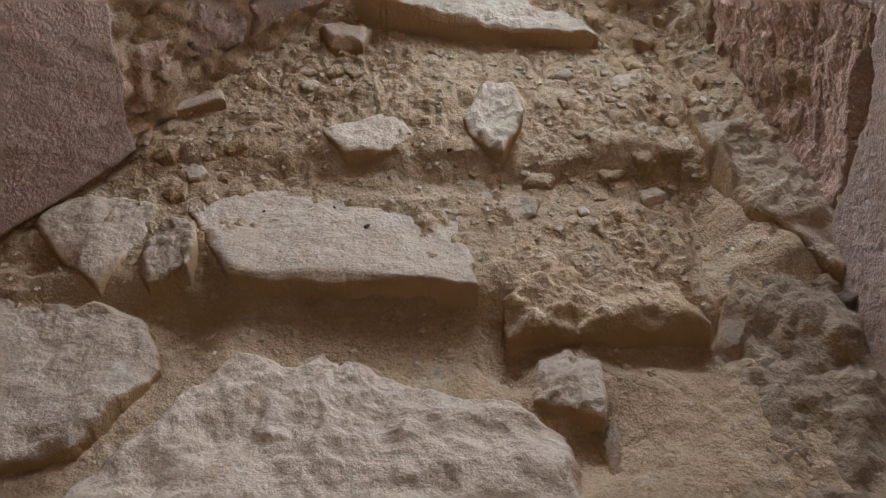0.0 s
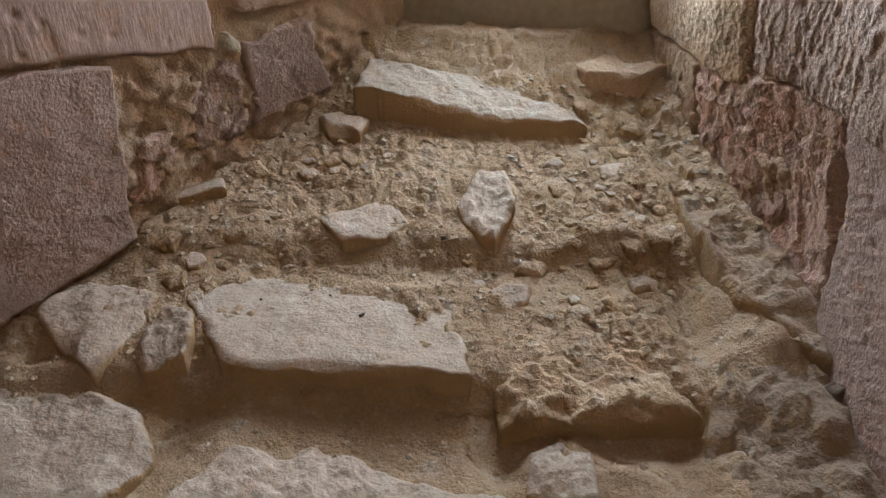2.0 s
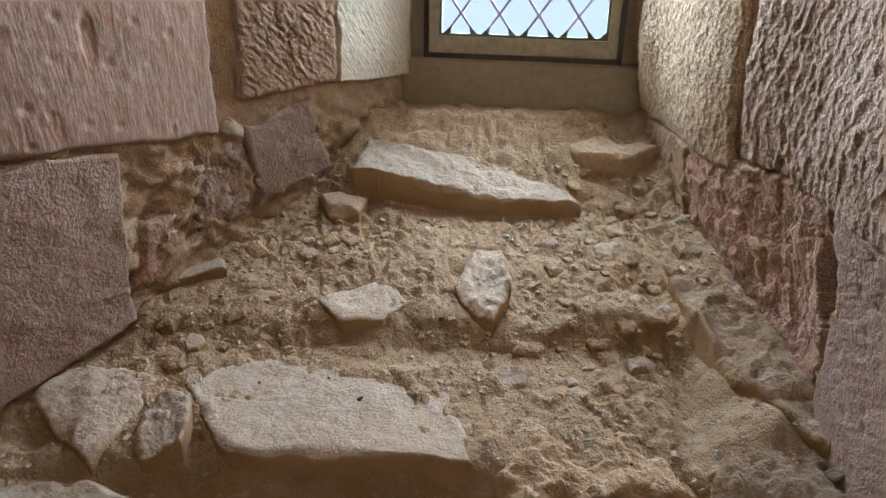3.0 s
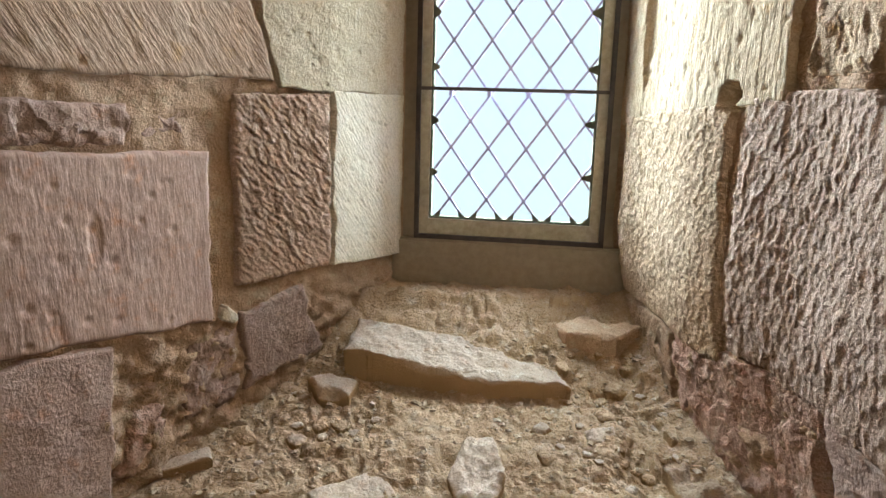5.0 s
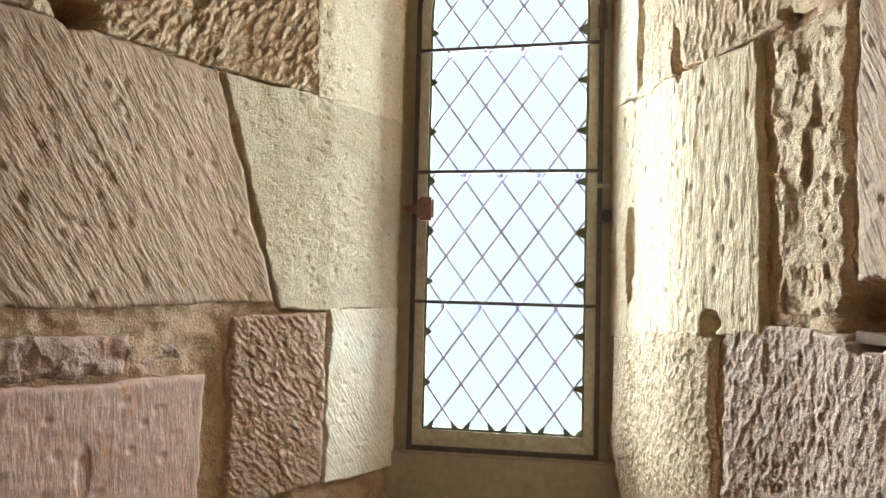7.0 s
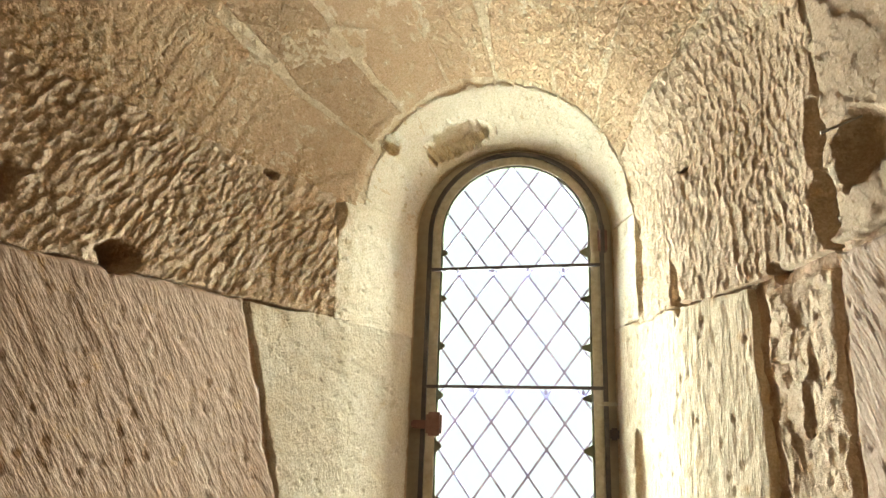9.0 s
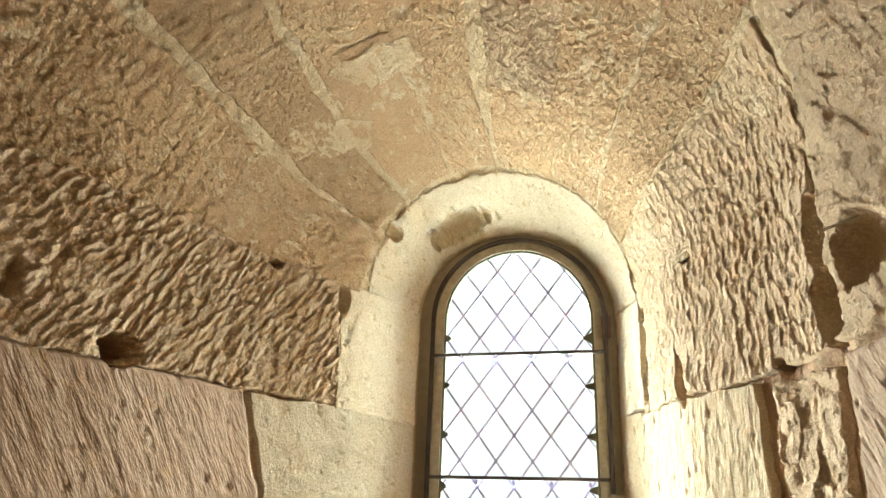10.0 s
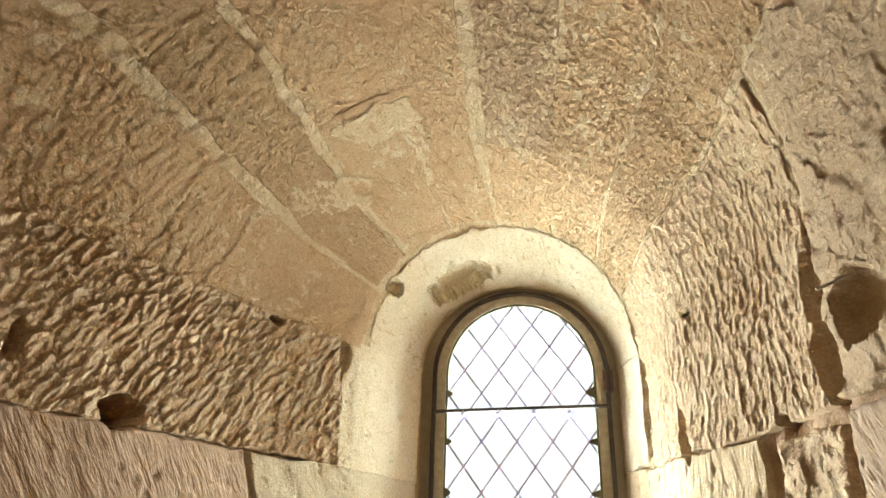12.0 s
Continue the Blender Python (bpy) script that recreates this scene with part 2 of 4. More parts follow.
def niche(side, y, v):
    return askew(niche_true(side, y, v))


def niche_true(side, y, v):
    """A point of the niche's face: v is the height on the walls, and the angle in degrees on the vault."""
    y, v = np.asarray(y, float), np.asarray(v, float)
    z0 = np.full_like(y, SPRING)
    if side in "LR":
        flat = np.stack([(x_left if side == "L" else x_right)(y, v), y, v], -1)
        turn = np.degrees(np.clip(v - SPRING, 0, 1) / rise(y))
        return np.where((v > SPRING)[..., None], niche_true("V", y, 180 - turn if side == "L" else turn), flat)
    l, r = x_left(y, z0), x_right(y, z0)
    a = np.radians(v)
    return np.stack([(l + r) / 2 + (r - l) / 2 * np.cos(a), y, SPRING + rise(y) * np.sin(a)], -1)


def niche_normal(side, y, v):
    """Into the niche."""
    e, f = 0.004, (0.4 if side == "V" else 0.004)
    dy = niche(side, y + e, v) - niche(side, y - e, v)
    dv = niche(side, y, v + f) - niche(side, y, v - f)
    n = np.cross(dy, dv)
    n /= np.linalg.norm(n, axis=-1, keepdims=True) + 1e-12
    inward = np.array([0.13, 0.6, 1.7]) - niche(side, y, v)
    return n * np.sign((n * inward).sum(-1))[..., None]


# holes and slots: side, depth along the wall, height or angle, half sizes, how deep
PITS = [
    ("L", 1.115, 2.125, 0.028, 0.026, 0.10), ("L", 1.375, 2.388, 0.014, 0.012, 0.05), ("L", 1.535, 2.36, 0.013, 0.035, 0.03),
    ("L", 0.95, 2.19, 0.01, 0.03, 0.03), ("V", 0.82, 3.0, 0.022, 1.6, 0.05), ("R", 1.30, 2.40, 0.016, 0.012, 0.025),
    ("R", 1.075, 2.13, 0.011, 0.009, 0.05), ("R", 0.93, 2.19, 0.03, 0.05, 0.05), ("R", 1.56, 2.27, 0.014, 0.10, 0.03),
    ("R", 1.355, 2.16, 0.016, 0.045, 0.035), ("R", 1.25, 1.665, 0.022, 0.02, 0.045), ("V", 1.690, 120.0, 0.030, 17.0, 0.035),
    ("R", 0.83, 2.24, 0.05, 0.05, 0.035), ("R", 0.93, 2.30, 0.02, 0.05, 0.03), ("L", 1.15, 1.42, 0.010, 0.035, 0.003), ("R", 0.99, 1.13, 0.03, 0.05, 0.04),
    ("R", 1.61, 1.80, 0.03, 0.09, 0.012), ("R", 0.895, 1.695, 0.055, 0.042, 0.06), ("V", 1.60, 150.0, 0.02, 3.0, 0.02), ("V", 0.86, 12.0, 0.02, 4.0, 0.02),
]


def pits(side, y, v):
    d = np.zeros_like(y)
    for s, py, pv, ry, rv, deep in PITS:
        if s == side:
            q = ((y - py) / ry) ** 2 + ((v - pv) / rv) ** 2
            q = q * (1 + 1.5 * fbm(y * 30, v * (30 if side != "V" else 0.5), 91))
            d = np.maximum(d, deep * np.clip(1.35 - q, 0, 1) ** 0.6)
    return d


def tool_relief(kind, u, w, seed, lean, size=1.0):
    """Relief of a dressed face in metres; u runs along the wall, w up; lean: degrees by which the strokes lean to the right."""
    big = 0.006 * fbm(u * 7, w * 7, seed, 4)
    a = radians(lean)
    r, t = u * math.cos(a) - w * math.sin(a), u * math.sin(a) + w * math.cos(a)
    if kind == "picks":
        r = r + 0.007 * fbm(u * 20, w * 20, seed + 4, 3)
        d, ox, oy, k = cells(r / (0.0135 * size), t / (0.023 * size), seed + 3)
        d2, ox2, oy2, k2 = cells(r / (0.0075 * size), t / (0.016 * size), seed + 5)
        saw = (k - 0.5) * 0.9 - 0.95 * ox + 0.25 * oy + 0.9 * ((k2 - 0.5) - 0.7 * ox2)
        n2 = vn(u / 0.06, w / 0.06, seed + 9)
        scoop = np.clip(vn(u / 0.045, w / 0.045, seed + 12) - 0.62, 0, 1)
        return big * 1.0 + 0.0044 * size * saw * (0.5 + 0.8 * n2) - 0.008 * scoop + 0.0035 * fbm(u * 60, w * 60, seed + 6, 3)
    if kind == "pecked":
        r = r + 0.008 * fbm(u * 22, w * 22, seed + 4, 3)
        d, ox, oy, k = cells(r / (0.016 * size), t / (0.030 * size), seed + 3)
        pit = np.clip(1.15 - d / (0.35 + 0.35 * k), 0, 1)
        n2 = vn(u / 0.05, w / 0.05, seed + 9)
        return big * 1.6 + size * (0.002 - 0.0046 * np.minimum(pit, 0.6) * (0.35 + 0.9 * n2) + 0.002 * ox) + 0.005 * fbm(u * 50, w * 50, seed + 6, 3)
    if kind == "rough":
        return big * 2 + 0.006 * facets(u / 0.045, w / 0.055, seed + 3) + 0.0028 * facets(u / 0.017, w / 0.02, seed + 4) + 0.008 * fbm(u * 22, w * 22, seed + 5, 4)
    if kind == "pitted":
        return big + 0.008 * np.abs(fbm(u * 70, w * 70, seed + 4, 2)) + 0.003 * facets(u / 0.011, w / 0.011, seed + 3) - 0.002
    if kind == "lines":
        t = t + 0.01 * fbm(u * 25, w * 25, seed + 4, 2)
        r = r + 0.003 * fbm(u * 30, w * 30, seed + 7, 2)
        n = 0.75 * vn(r / 0.0062, t / 0.038, seed + 3) + 0.25 * vn(r / 0.0062, t / 0.012, seed + 5)
        d, ox, oy, k = cells(u / 0.045, w / 0.045, seed + 8)
        dent = np.clip(1 - d / (0.10 + 0.16 * k), 0, 1) * (k > 0.55)
        return big * 0.8 + size * 0.0055 * np.clip((n - 0.5) * 2, -0.6, 0.6) + 0.003 * fbm(u * 45, w * 45, seed, 2) - 0.0035 * dent
    if kind == "vault":
        d, ox, oy, k = cells(u / 0.020, w / 0.020, seed + 3)
        rr = 0.08 + 0.24 * vn(u / 0.02, w / 0.02, seed + 6)
        lump = np.sqrt(np.clip(1 - (d / rr) ** 2, 0, 1)) * ((k > 0.70) * 0.0042 - (k < 0.04) * 0.004)
        return big * 0.9 + 0.0025 * fbm(u * 30, w * 30, seed + 2, 4) + 0.0021 * facets(u / 0.009, w / 0.009, seed + 9) + lump
    if kind == "plaster":
        return big + 0.0025 * facets(u / 0.05, w / 0.03, seed + 3) + 0.005 * fbm(u * 28, w * 28, seed + 2, 5) + 0.0012 * facets(u / 0.012, w / 0.012, seed + 4)
    if kind == "grain":
        return big * 0.9 + 0.008 * fbm(u * 32, w * 32, seed + 2, 4)
    d, ox, oy, k = cells(u / 0.03, w / 0.03, seed + 3)
    return big * 0.8 + 0.005 * fbm(u * 35, w * 35, seed, 4) - 0.003 * np.clip(1 - d / (0.10 + 0.15 * k), 0, 1) * (k > 0.5)


def block_arrays(side, corners, kind, seed, res=0.0028, proud=0.0, edge=0.007, wobble=0.009, skirt=0.04, gap=0.002, lean=0.0, size=1.0):
    """One dressed stone: corners (y, v) in order round the stone; its face follows the niche."""
    c = np.array(corners, float)
    p = niche(side, c[:, 0], c[:, 1])
    lu = max(np.linalg.norm(p[1] - p[0]), np.linalg.norm(p[2] - p[3]))
    lv = max(np.linalg.norm(p[3] - p[0]), np.linalg.norm(p[2] - p[1]))
    nu, nv = max(8, int(lu / res)) + 2, max(8, int(lv / res)) + 2
    s = np.clip((np.arange(nu) - 0.5) / (nu - 2), 0, 1)[:, None] * np.ones((1, nv))
    t = np.clip((np.arange(nv) - 0.5) / (nv - 2), 0, 1)[None, :] * np.ones((nu, 1))
    s[0], s[-1], t[:, 0], t[:, -1] = 0, 1, 0, 1
    s2, t2 = gap / lu + s * (1 - 2 * gap / lu), gap / lv + t * (1 - 2 * gap / lv)
    w = [(1 - s2) * (1 - t2), s2 * (1 - t2), s2 * t2, (1 - s2) * t2]
    y = sum(wi * ci[0] for wi, ci in zip(w, c))
    v = sum(wi * ci[1] for wi, ci in zip(w, c))
    unit = 1.0 if side != "V" else math.degrees(1 / 0.5)
    flat_v = v / unit
    d = np.minimum(np.minimum(s, 1 - s) * lu, np.minimum(t, 1 - t) * lv)
    near = np.clip(1 - d / 0.06, 0, 1)
    y = y + wobble * near * 2 * fbm(y * 16, flat_v * 16, seed + 40)
    v = v + unit * wobble * near * 2 * fbm(y * 16 + 50, flat_v * 16, seed + 41)
    u_len = y if side == "L" else -y
    h = proud + tool_relief(kind, u_len, flat_v, seed, lean, size)
    er = edge * (0.7 + 1.2 * vn(y * 30, flat_v * 30, seed + 8))
    h = h - edge * 0.9 * np.clip(1 - d / er, 0, 1) ** 2
    h = h - pits(side, y, v)
    rim = np.zeros_like(h, bool)
    rim[0], rim[-1], rim[:, 0], rim[:, -1] = True, True, True, True
    h = np.where(rim, -skirt, h)
    pos = niche(side, y, v) + niche_normal(side, y, v) * h[..., None]
    return pos.reshape(-1, 3), nu, nv, np.stack([u_len, flat_v], -1).reshape(-1, 2)


def facing(pos, nu, nv, inward):
    g = pos.reshape(nu, nv, 3)
    i, j = nu // 2, nv // 2
    n = np.cross(g[i, j + 1] - g[i, j], g[i + 1, j] - g[i, j])
    return np.dot(n, inward) < 0


def block(parent, side, corners, kind, material, seed, name="stone_block", label="", **kw):
    pos, nu, nv, uv = block_arrays(side, corners, kind, seed, **kw)
    mid = pos[(nu // 2) * nv + nv // 2]
    flip = facing(pos, nu, nv, np.array([0.13, 0.6, 1.7]) - mid)
    return mesh_object(name, pos, grid_faces(nu, nv, flip), material, parent, uv, True, label)


def backing(name, side, y0, y1, v0, v1, material, seed, res=0.0065, deep=0.016, back=0.30):
    """The wall itself, faced with mortar a little behind its stones, with its thickness behind."""
    lv = (v1 - v0) if side != "V" else radians(v1 - v0) * 0.6
    nu, nv = int((y1 - y0) / res) + 2, int(lv / res) + 2
    y = np.linspace(y0, y1, nu)[:, None] * np.ones((1, nv))
    v = np.linspace(v0, v1, nv)[None, :] * np.ones((nu, 1))
    unit = 1.0 if side != "V" else math.degrees(1 / 0.5)
    low = np.clip((1.28 - v) / 0.1, 0, 1) if side != "V" else 0.0
    w = v / unit
    h = -deep + (0.006 if side == "V" else 0.014 + 0.020 * low) * fbm(y * 22, w * 22, seed, 5) - pits(side, y, v)
    h = h + (0.0032 if side == "V" else 0.004 + 0.006 * low) * facets(y / 0.022, w / 0.022, seed + 5) + 0.0015 * facets(y / 0.010, w / 0.010, seed + 6)
    h = np.where(y > 1.75, 0.0, h)
    nrm = niche_normal(side, y, v)
    p = niche(side, y, v)
    front = p + nrm * h[..., None]
    rear = p - nrm * back
    pos = np.concatenate([front.reshape(-1, 3), rear.reshape(-1, 3)])
    k = nu * nv
    mid = front[nu // 2, nv // 2]
    flip = facing(front.reshape(-1, 3), nu, nv, np.array([0.13, 0.6, 1.7]) - mid)
    faces = [grid_faces(nu, nv, flip), grid_faces(nu, nv, not flip, k)]
    rim = []
    ring = [i * nv for i in range(nu)] + [(nu - 1) * nv + j for j in range(1, nv)] + [i * nv + nv - 1 for i in range(nu - 2, -1, -1)] + [j for j in range(nv - 2, 0, -1)]
    for a, b in zip(ring, ring[1:] + ring[:1]):
        rim.append((a, b, b + k, a + k) if flip else (b, a, a + k, b + k))
    uv = np.stack([-y, v / unit], -1).reshape(-1, 2)
    return pos, np.concatenate(faces + [np.array(rim)]), np.concatenate([uv, uv])


_p, _f, _u = backing("wall_left", "L", 0.22, 1.80, 0.55, SPRING, M_mortar, 11)
wall_left = tagged(mesh_object("wall_left", _p, _f, M_mortar, None, _u), "splayed niche wall of large dressed pink and yellow sandstone blocks", "wall", kind="structure")
_p, _f, _u = backing("wall_right", "R", 0.22, 1.80, 0.55, SPRING, M_mortar, 12)
wall_right = tagged(mesh_object("wall_right", _p, _f, M_mortar, None, _u), "niche wall of coarsely picked yellow sandstone with open joints", "wall", kind="structure")

# stones of the wall with the big diagonally tooled block; corners are (depth, height)
L_STONES = [
    ([(0.60, 1.668), (1.467, 1.668), (1.347, 2.112), (0.60, 2.096)], "lines", M_pink_diag, dict(lean=-30, size=0.24)),
    ([(1.477, 1.660), (1.745, 1.655), (1.745, 2.115), (1.362, 2.103)], "smooth", M_ring, dict(edge=0.002, gap=-0.003)),
    ([(0.60, 2.088), (1.545, 2.113), (1.525, 2.400), (0.60, 2.400)], "picks", M_picked, dict(lean=30, edge=0.004, size=0.9)),
    ([(1.538, 2.108), (1.745, 2.110), (1.745, 2.400), (1.532, 2.400)], "smooth", M_ring, dict(edge=0.002, gap=-0.003)),
    ([(1.385, 1.275), (1.572, 1.285), (1.572, 1.650), (1.39, 1.650)], "picks", M_picked_pink, dict(lean=-42, size=0.75)),
    ([(1.58, 1.285), (1.745, 1.27), (1.745, 1.655), (1.58, 1.655)], "smooth", M_jamb, dict(edge=0.002, gap=-0.003)),
    ([(0.60, 1.30), (1.34, 1.225), (1.345, 1.545), (0.60, 1.57)], "lines", M_pink_lines, dict(lean=-3, size=0.10)),
    ([(0.60, 1.575), (1.215, 1.552), (1.21, 1.618), (0.60, 1.63)], "rough", M_pink_grain, dict(wobble=0.02, edge=0.012)),
    ([(1.235, 1.565), (1.315, 1.565), (1.315, 1.605), (1.235, 1.61)], "rough", M_pink_grain, dict(proud=-0.014, wobble=0.03, edge=0.014)),
    ([(0.60, 0.80), (1.15, 0.93), (1.17, 1.235), (0.60, 1.295)], "grain", M_pink_grain, {}),
    ([(1.285, 1.05), (1.392, 1.04), (1.388, 1.20), (1.29, 1.205)], "rough", M_pink_grain, dict(proud=-0.010, wobble=0.03, edge=0.016)),
    ([(1.40, 1.06), (1.565, 1.09), (1.517, 1.262), (1.40, 1.225)], "grain", M_pink_grain, dict(proud=-0.004, wobble=0.022, edge=0.010)),
    ([(1.165, 0.98), (1.255, 0.98), (1.25, 1.10), (1.18, 1.11)], "rough", M_red, dict(proud=-0.014, wobble=0.03, edge=0.02)),
    ([(1.17, 1.12), (1.275, 1.11), (1.275, 1.215), (1.18, 1.22)], "rough", M_mortar, dict(proud=-0.026, wobble=0.03, edge=0.02)),
    ([(1.352, 1.232), (1.378, 1.20), (1.39, 1.232), (1.37, 1.262)], "grain", M_jamb, dict(proud=0.0, wobble=0.02)),
]
for _i, (_c, _k, _m, _kw) in enumerate(L_STONES):
    block(wall_left, "L", _c, _k, _m, 100 + _i, **_kw)

R_STONES = [
    ([(0.50, 1.20), (1.218, 1.24), (1.215, 1.672), (0.50, 1.68)], "pecked", M_picked_pink, dict(lean=14, size=0.82)),
    ([(1.240, 1.20), (1.72, 1.22), (1.72, 1.622), (1.245, 1.660)], "pecked", M_picked, dict(lean=15, size=0.66)),
    ([(1.122, 1.658), (1.745, 1.604), (1.745, 2.138), (1.142, 2.112)], "lines", M_vert, dict(edge=0.003, gap=-0.002, size=0.22)),
    ([(0.945, 1.685), (1.093, 1.685), (1.112, 2.115), (0.935, 2.10)], "rough", M_picked, dict(proud=-0.004)),
    ([(0.50, 1.70), (0.922, 1.73), (0.912, 2.112), (0.50, 2.12)], "lines", M_pink_diag, dict(lean=-35, size=0.25)),
    ([(0.935, 2.118), (1.575, 2.125), (1.570, SPRING + 0.155), (0.90, SPRING + 0.285)], "pecked", M_picked, dict(lean=8, edge=0.003, size=0.8)),
    ([(1.585, 2.142), (1.745, 2.142), (1.745, 2.393), (1.585, 2.393)], "smooth", M_ring, dict(edge=0.002, gap=-0.003)),
    ([(0.50, 2.125), (0.931, 2.122), (0.895, SPRING + 0.29), (0.50, SPRING + 0.37)], "plaster", M_picked, {}),
    ([(0.985, 0.93), (1.42, 1.0), (1.42, 1.22), (0.99, 1.245)], "rough", M_red, dict(proud=-0.006)),
    ([(0.50, 0.72), (0.968, 0.86), (0.988, 1.235), (0.50, 1.205)], "lines", M_pink_grain, dict(lean=60, size=0.25)),
    ([(1.43, 1.04), (1.72, 1.10), (1.72, 1.215), (1.43, 1.205)], "rough", M_mortar, {}),
]
for _i, (_c, _k, _m, _kw) in enumerate(R_STONES):
    block(wall_right, "R", _c, _k, _m, 200 + _i, **_kw)

# the vault: voussoirs between joints that run up the cone; corners are (depth, angle)
V_STONES = [
    ([(0.55, 180.8), (1.10, 180.8), (1.14, 154), (0.55, 150)], "grain"), ([(1.094, 180.8), (1.575, 180.8), (1.575, 157), (1.134, 154.5)], "grain"),
    ([(0.94, 149.5), (1.575, 155), (1.575, 136.5), (0.94, 132)], "grain"), ([(0.55, 149), (0.944, 149.3), (0.944, 132), (0.55, 131)], "grain"),
    ([(0.55, 130.5), (1.22, 131), (1.22, 108.5), (0.55, 107)], "grain"), ([(1.216, 131), (1.585, 135.5), (1.585, 112.5), (1.216, 108.6)], "smooth"),
    ([(0.55, 106.5), (1.585, 112), (1.585, 91.5), (0.55, 86)], "grain"),
    ([(0.55, 85.5), (1.37, 85.7), (1.37, 64.2), (0.55, 66)], "dark"), ([(1.365, 85.7), (1.585, 91), (1.585, 65.5), (1.365, 64)], "grain"),
    ([(0.55, 65.5), (1.585, 65), (1.585, 43), (0.55, 45.5)], "pitted"), ([(0.55, 45), (1.585, 42.5), (1.585, 25), (0.55, 27)], "grain"),
]
_p, _f, _u = backing("ceiling", "V", 0.22, 1.80, 0.0, 180.0, M_mortar, 13, res=0.0045, deep=0.0032)
verts, faces, uvs, slots = [_p], [_f], [_u], [0] * len(_f)
_n = len(_p)
SMEARS = [([(1.262, 131), (1.225, 104), (1.292, 102), (1.325, 122)], "plaster"), ([(1.27, 147), (1.37, 127), (1.44, 132), (1.35, 151)], "plaster"), ([(1.30, 109), (1.31, 104), (1.46, 108), (1.45, 113)], "plaster")]
for _i, (_c, _k) in enumerate(V_STONES + SMEARS + [([(1.592, 0.2), (1.745, 0.2), (1.745, 179.8), (1.592, 179.8)], "smooth")]):
    pos, nu, nv, uv = block_arrays("V", _c, "pitted" if _k == "dark" else "vault" if _k == "grain" else _k, 300 + _i, res=0.0027, edge=0.003, gap=0.001, wobble=0.03 if _k == "plaster" else 0.014, proud=0.0015 if _k == "plaster" else 0.0)
    mid = pos[(nu // 2) * nv + nv // 2]
    fl = facing(pos, nu, nv, np.array([0.13, 0.6, 1.7]) - mid)
    fs = grid_faces(nu, nv, fl, _n)
    verts.append(pos), uvs.append(uv)
    faces.append(fs)
    slots += [2 if _i == len(V_STONES + SMEARS) else 0 if _k == "plaster" else 3 if _k == "dark" else 1] * len(fs)
    _n += len(pos)
ceiling = mesh_object("ceiling", np.concatenate(verts), np.concatenate(faces), [M_vault_mortar, M_vault, M_ring, M_vault_dark], None, np.concatenate(uvs))
ceiling.data.polygons.foreach_set("material_index", np.array(slots, dtype=np.int32))
tagged(ceiling, "splayed vault of radiating sandstone voussoirs with rough mortar joints", "ceiling", kind="structure")

# ---- the ledge ----
BED_Y, BED_Z = [0.2, 0.6, 0.73, 0.80, 0.865, 0.90, 0.94, 1.0, 1.13, 1.17, 1.30, 1.45, 1.55, 1.62, 1.68, 1.75], [0.72, 0.765, 0.785, 0.798, 0.812, 0.852, 0.868, 0.880, 0.902, 0.938, 0.985, 1.03, 1.095, 1.15, 1.20, 1.21]


def hump(x, y, cx, cy, rx, ry):
    return np.exp(-((x - cx) / rx) ** 2 - ((y - cy) / ry) ** 2)


def bed(x, y):
    wav = 0.025 * fbm(x * 9, y * 9, 60, 3)
    z = np.interp(y + wav, BED_Y, BED_Z)
    z = z + 0.055 * np.clip((x - 0.43) / 0.1, 0, 1) * np.clip((y - 0.86) / 0.10, 0, 1)
    z = z + 0.02 * np.clip((x - 0.1) / 0.1, 0, 1) * np.clip((0.86 - y) / 0.06, 0, 1)
    z = z - 0.010 * hump(x, y, -0.10, 0.815, 0.25, 0.030) - 0.030 * hump(x, y, -0.35, 0.85, 0.05, 0.10)
    z = z - 0.022 * hump(x, y, 0.32, 0.81, 0.09, 0.025) - 0.03 * hump(x, y, 0.13, 0.80, 0.04, 0.05) - 0.045 * hump(x, y, 0.21, 0.68, 0.07, 0.06)
    z = z - 0.035 * hump(x, y, -0.60, 0.93, 0.09, 0.03) + 0.02 * hump(x, y, -0.45, 1.13, 0.08, 0.06)
    z = z - 0.03 * hump(x, y, 0.44, 1.05, 0.03, 0.12) + 0.03 * hump(x, y, 0.30, 1.16, 0.07, 0.05)
    amp = np.clip((y - 0.70) / 0.3, 0.7, 1)
    crumb = 0.25 + 0.85 * np.clip(vn(x * 9, y * 9, 66) * 1.8 - 0.5, 0, 1)
    lumps = np.abs(fbm(x * 16, y * 16, 63, 3))
    return z + amp * (0.030 * fbm(x * 8, y * 8, 61, 3) + 0.036 * (lumps - 0.1) + crumb * (0.020 * (np.abs(fbm(x * 34, y * 34, 64, 3)) - 0.1) + 0.012 * fbm(x * 75, y * 75, 62, 2)))


def ledge_bed():
    share, ys = np.linspace(0, 1, 520), np.arange(0.40, 1.78, 0.0028)
    share, y = np.meshgrid(share, ys, indexing="ij")
    x0, x1 = x_left(y, y) - 0.08, x_right(y, np.full_like(y, 0.9)) + 0.07
    x = x0 + (x1 - x0) * share
    top = np.stack([x, y, bed(x, y)], -1).reshape(-1, 3)
    nu, nv = x.shape
    front = np.arange(nu) * nv
    low = top[front] * np.array([1, 1, 0])
    k = nu * nv
    skirt = np.stack([front[:-1], front[1:], k + np.arange(1, nu), k + np.arange(nu - 1)], -1)
    return mesh_object("ledge", np.concatenate([top, low]), np.concatenate([grid_faces(nu, nv, True), skirt]), M_dirt, None, np.concatenate([top, low])[:, :2])


ledge = tagged(ledge_bed(), "sloping ledge of dusty brown rubble, mortar and earth", "ledge", kind="structure")


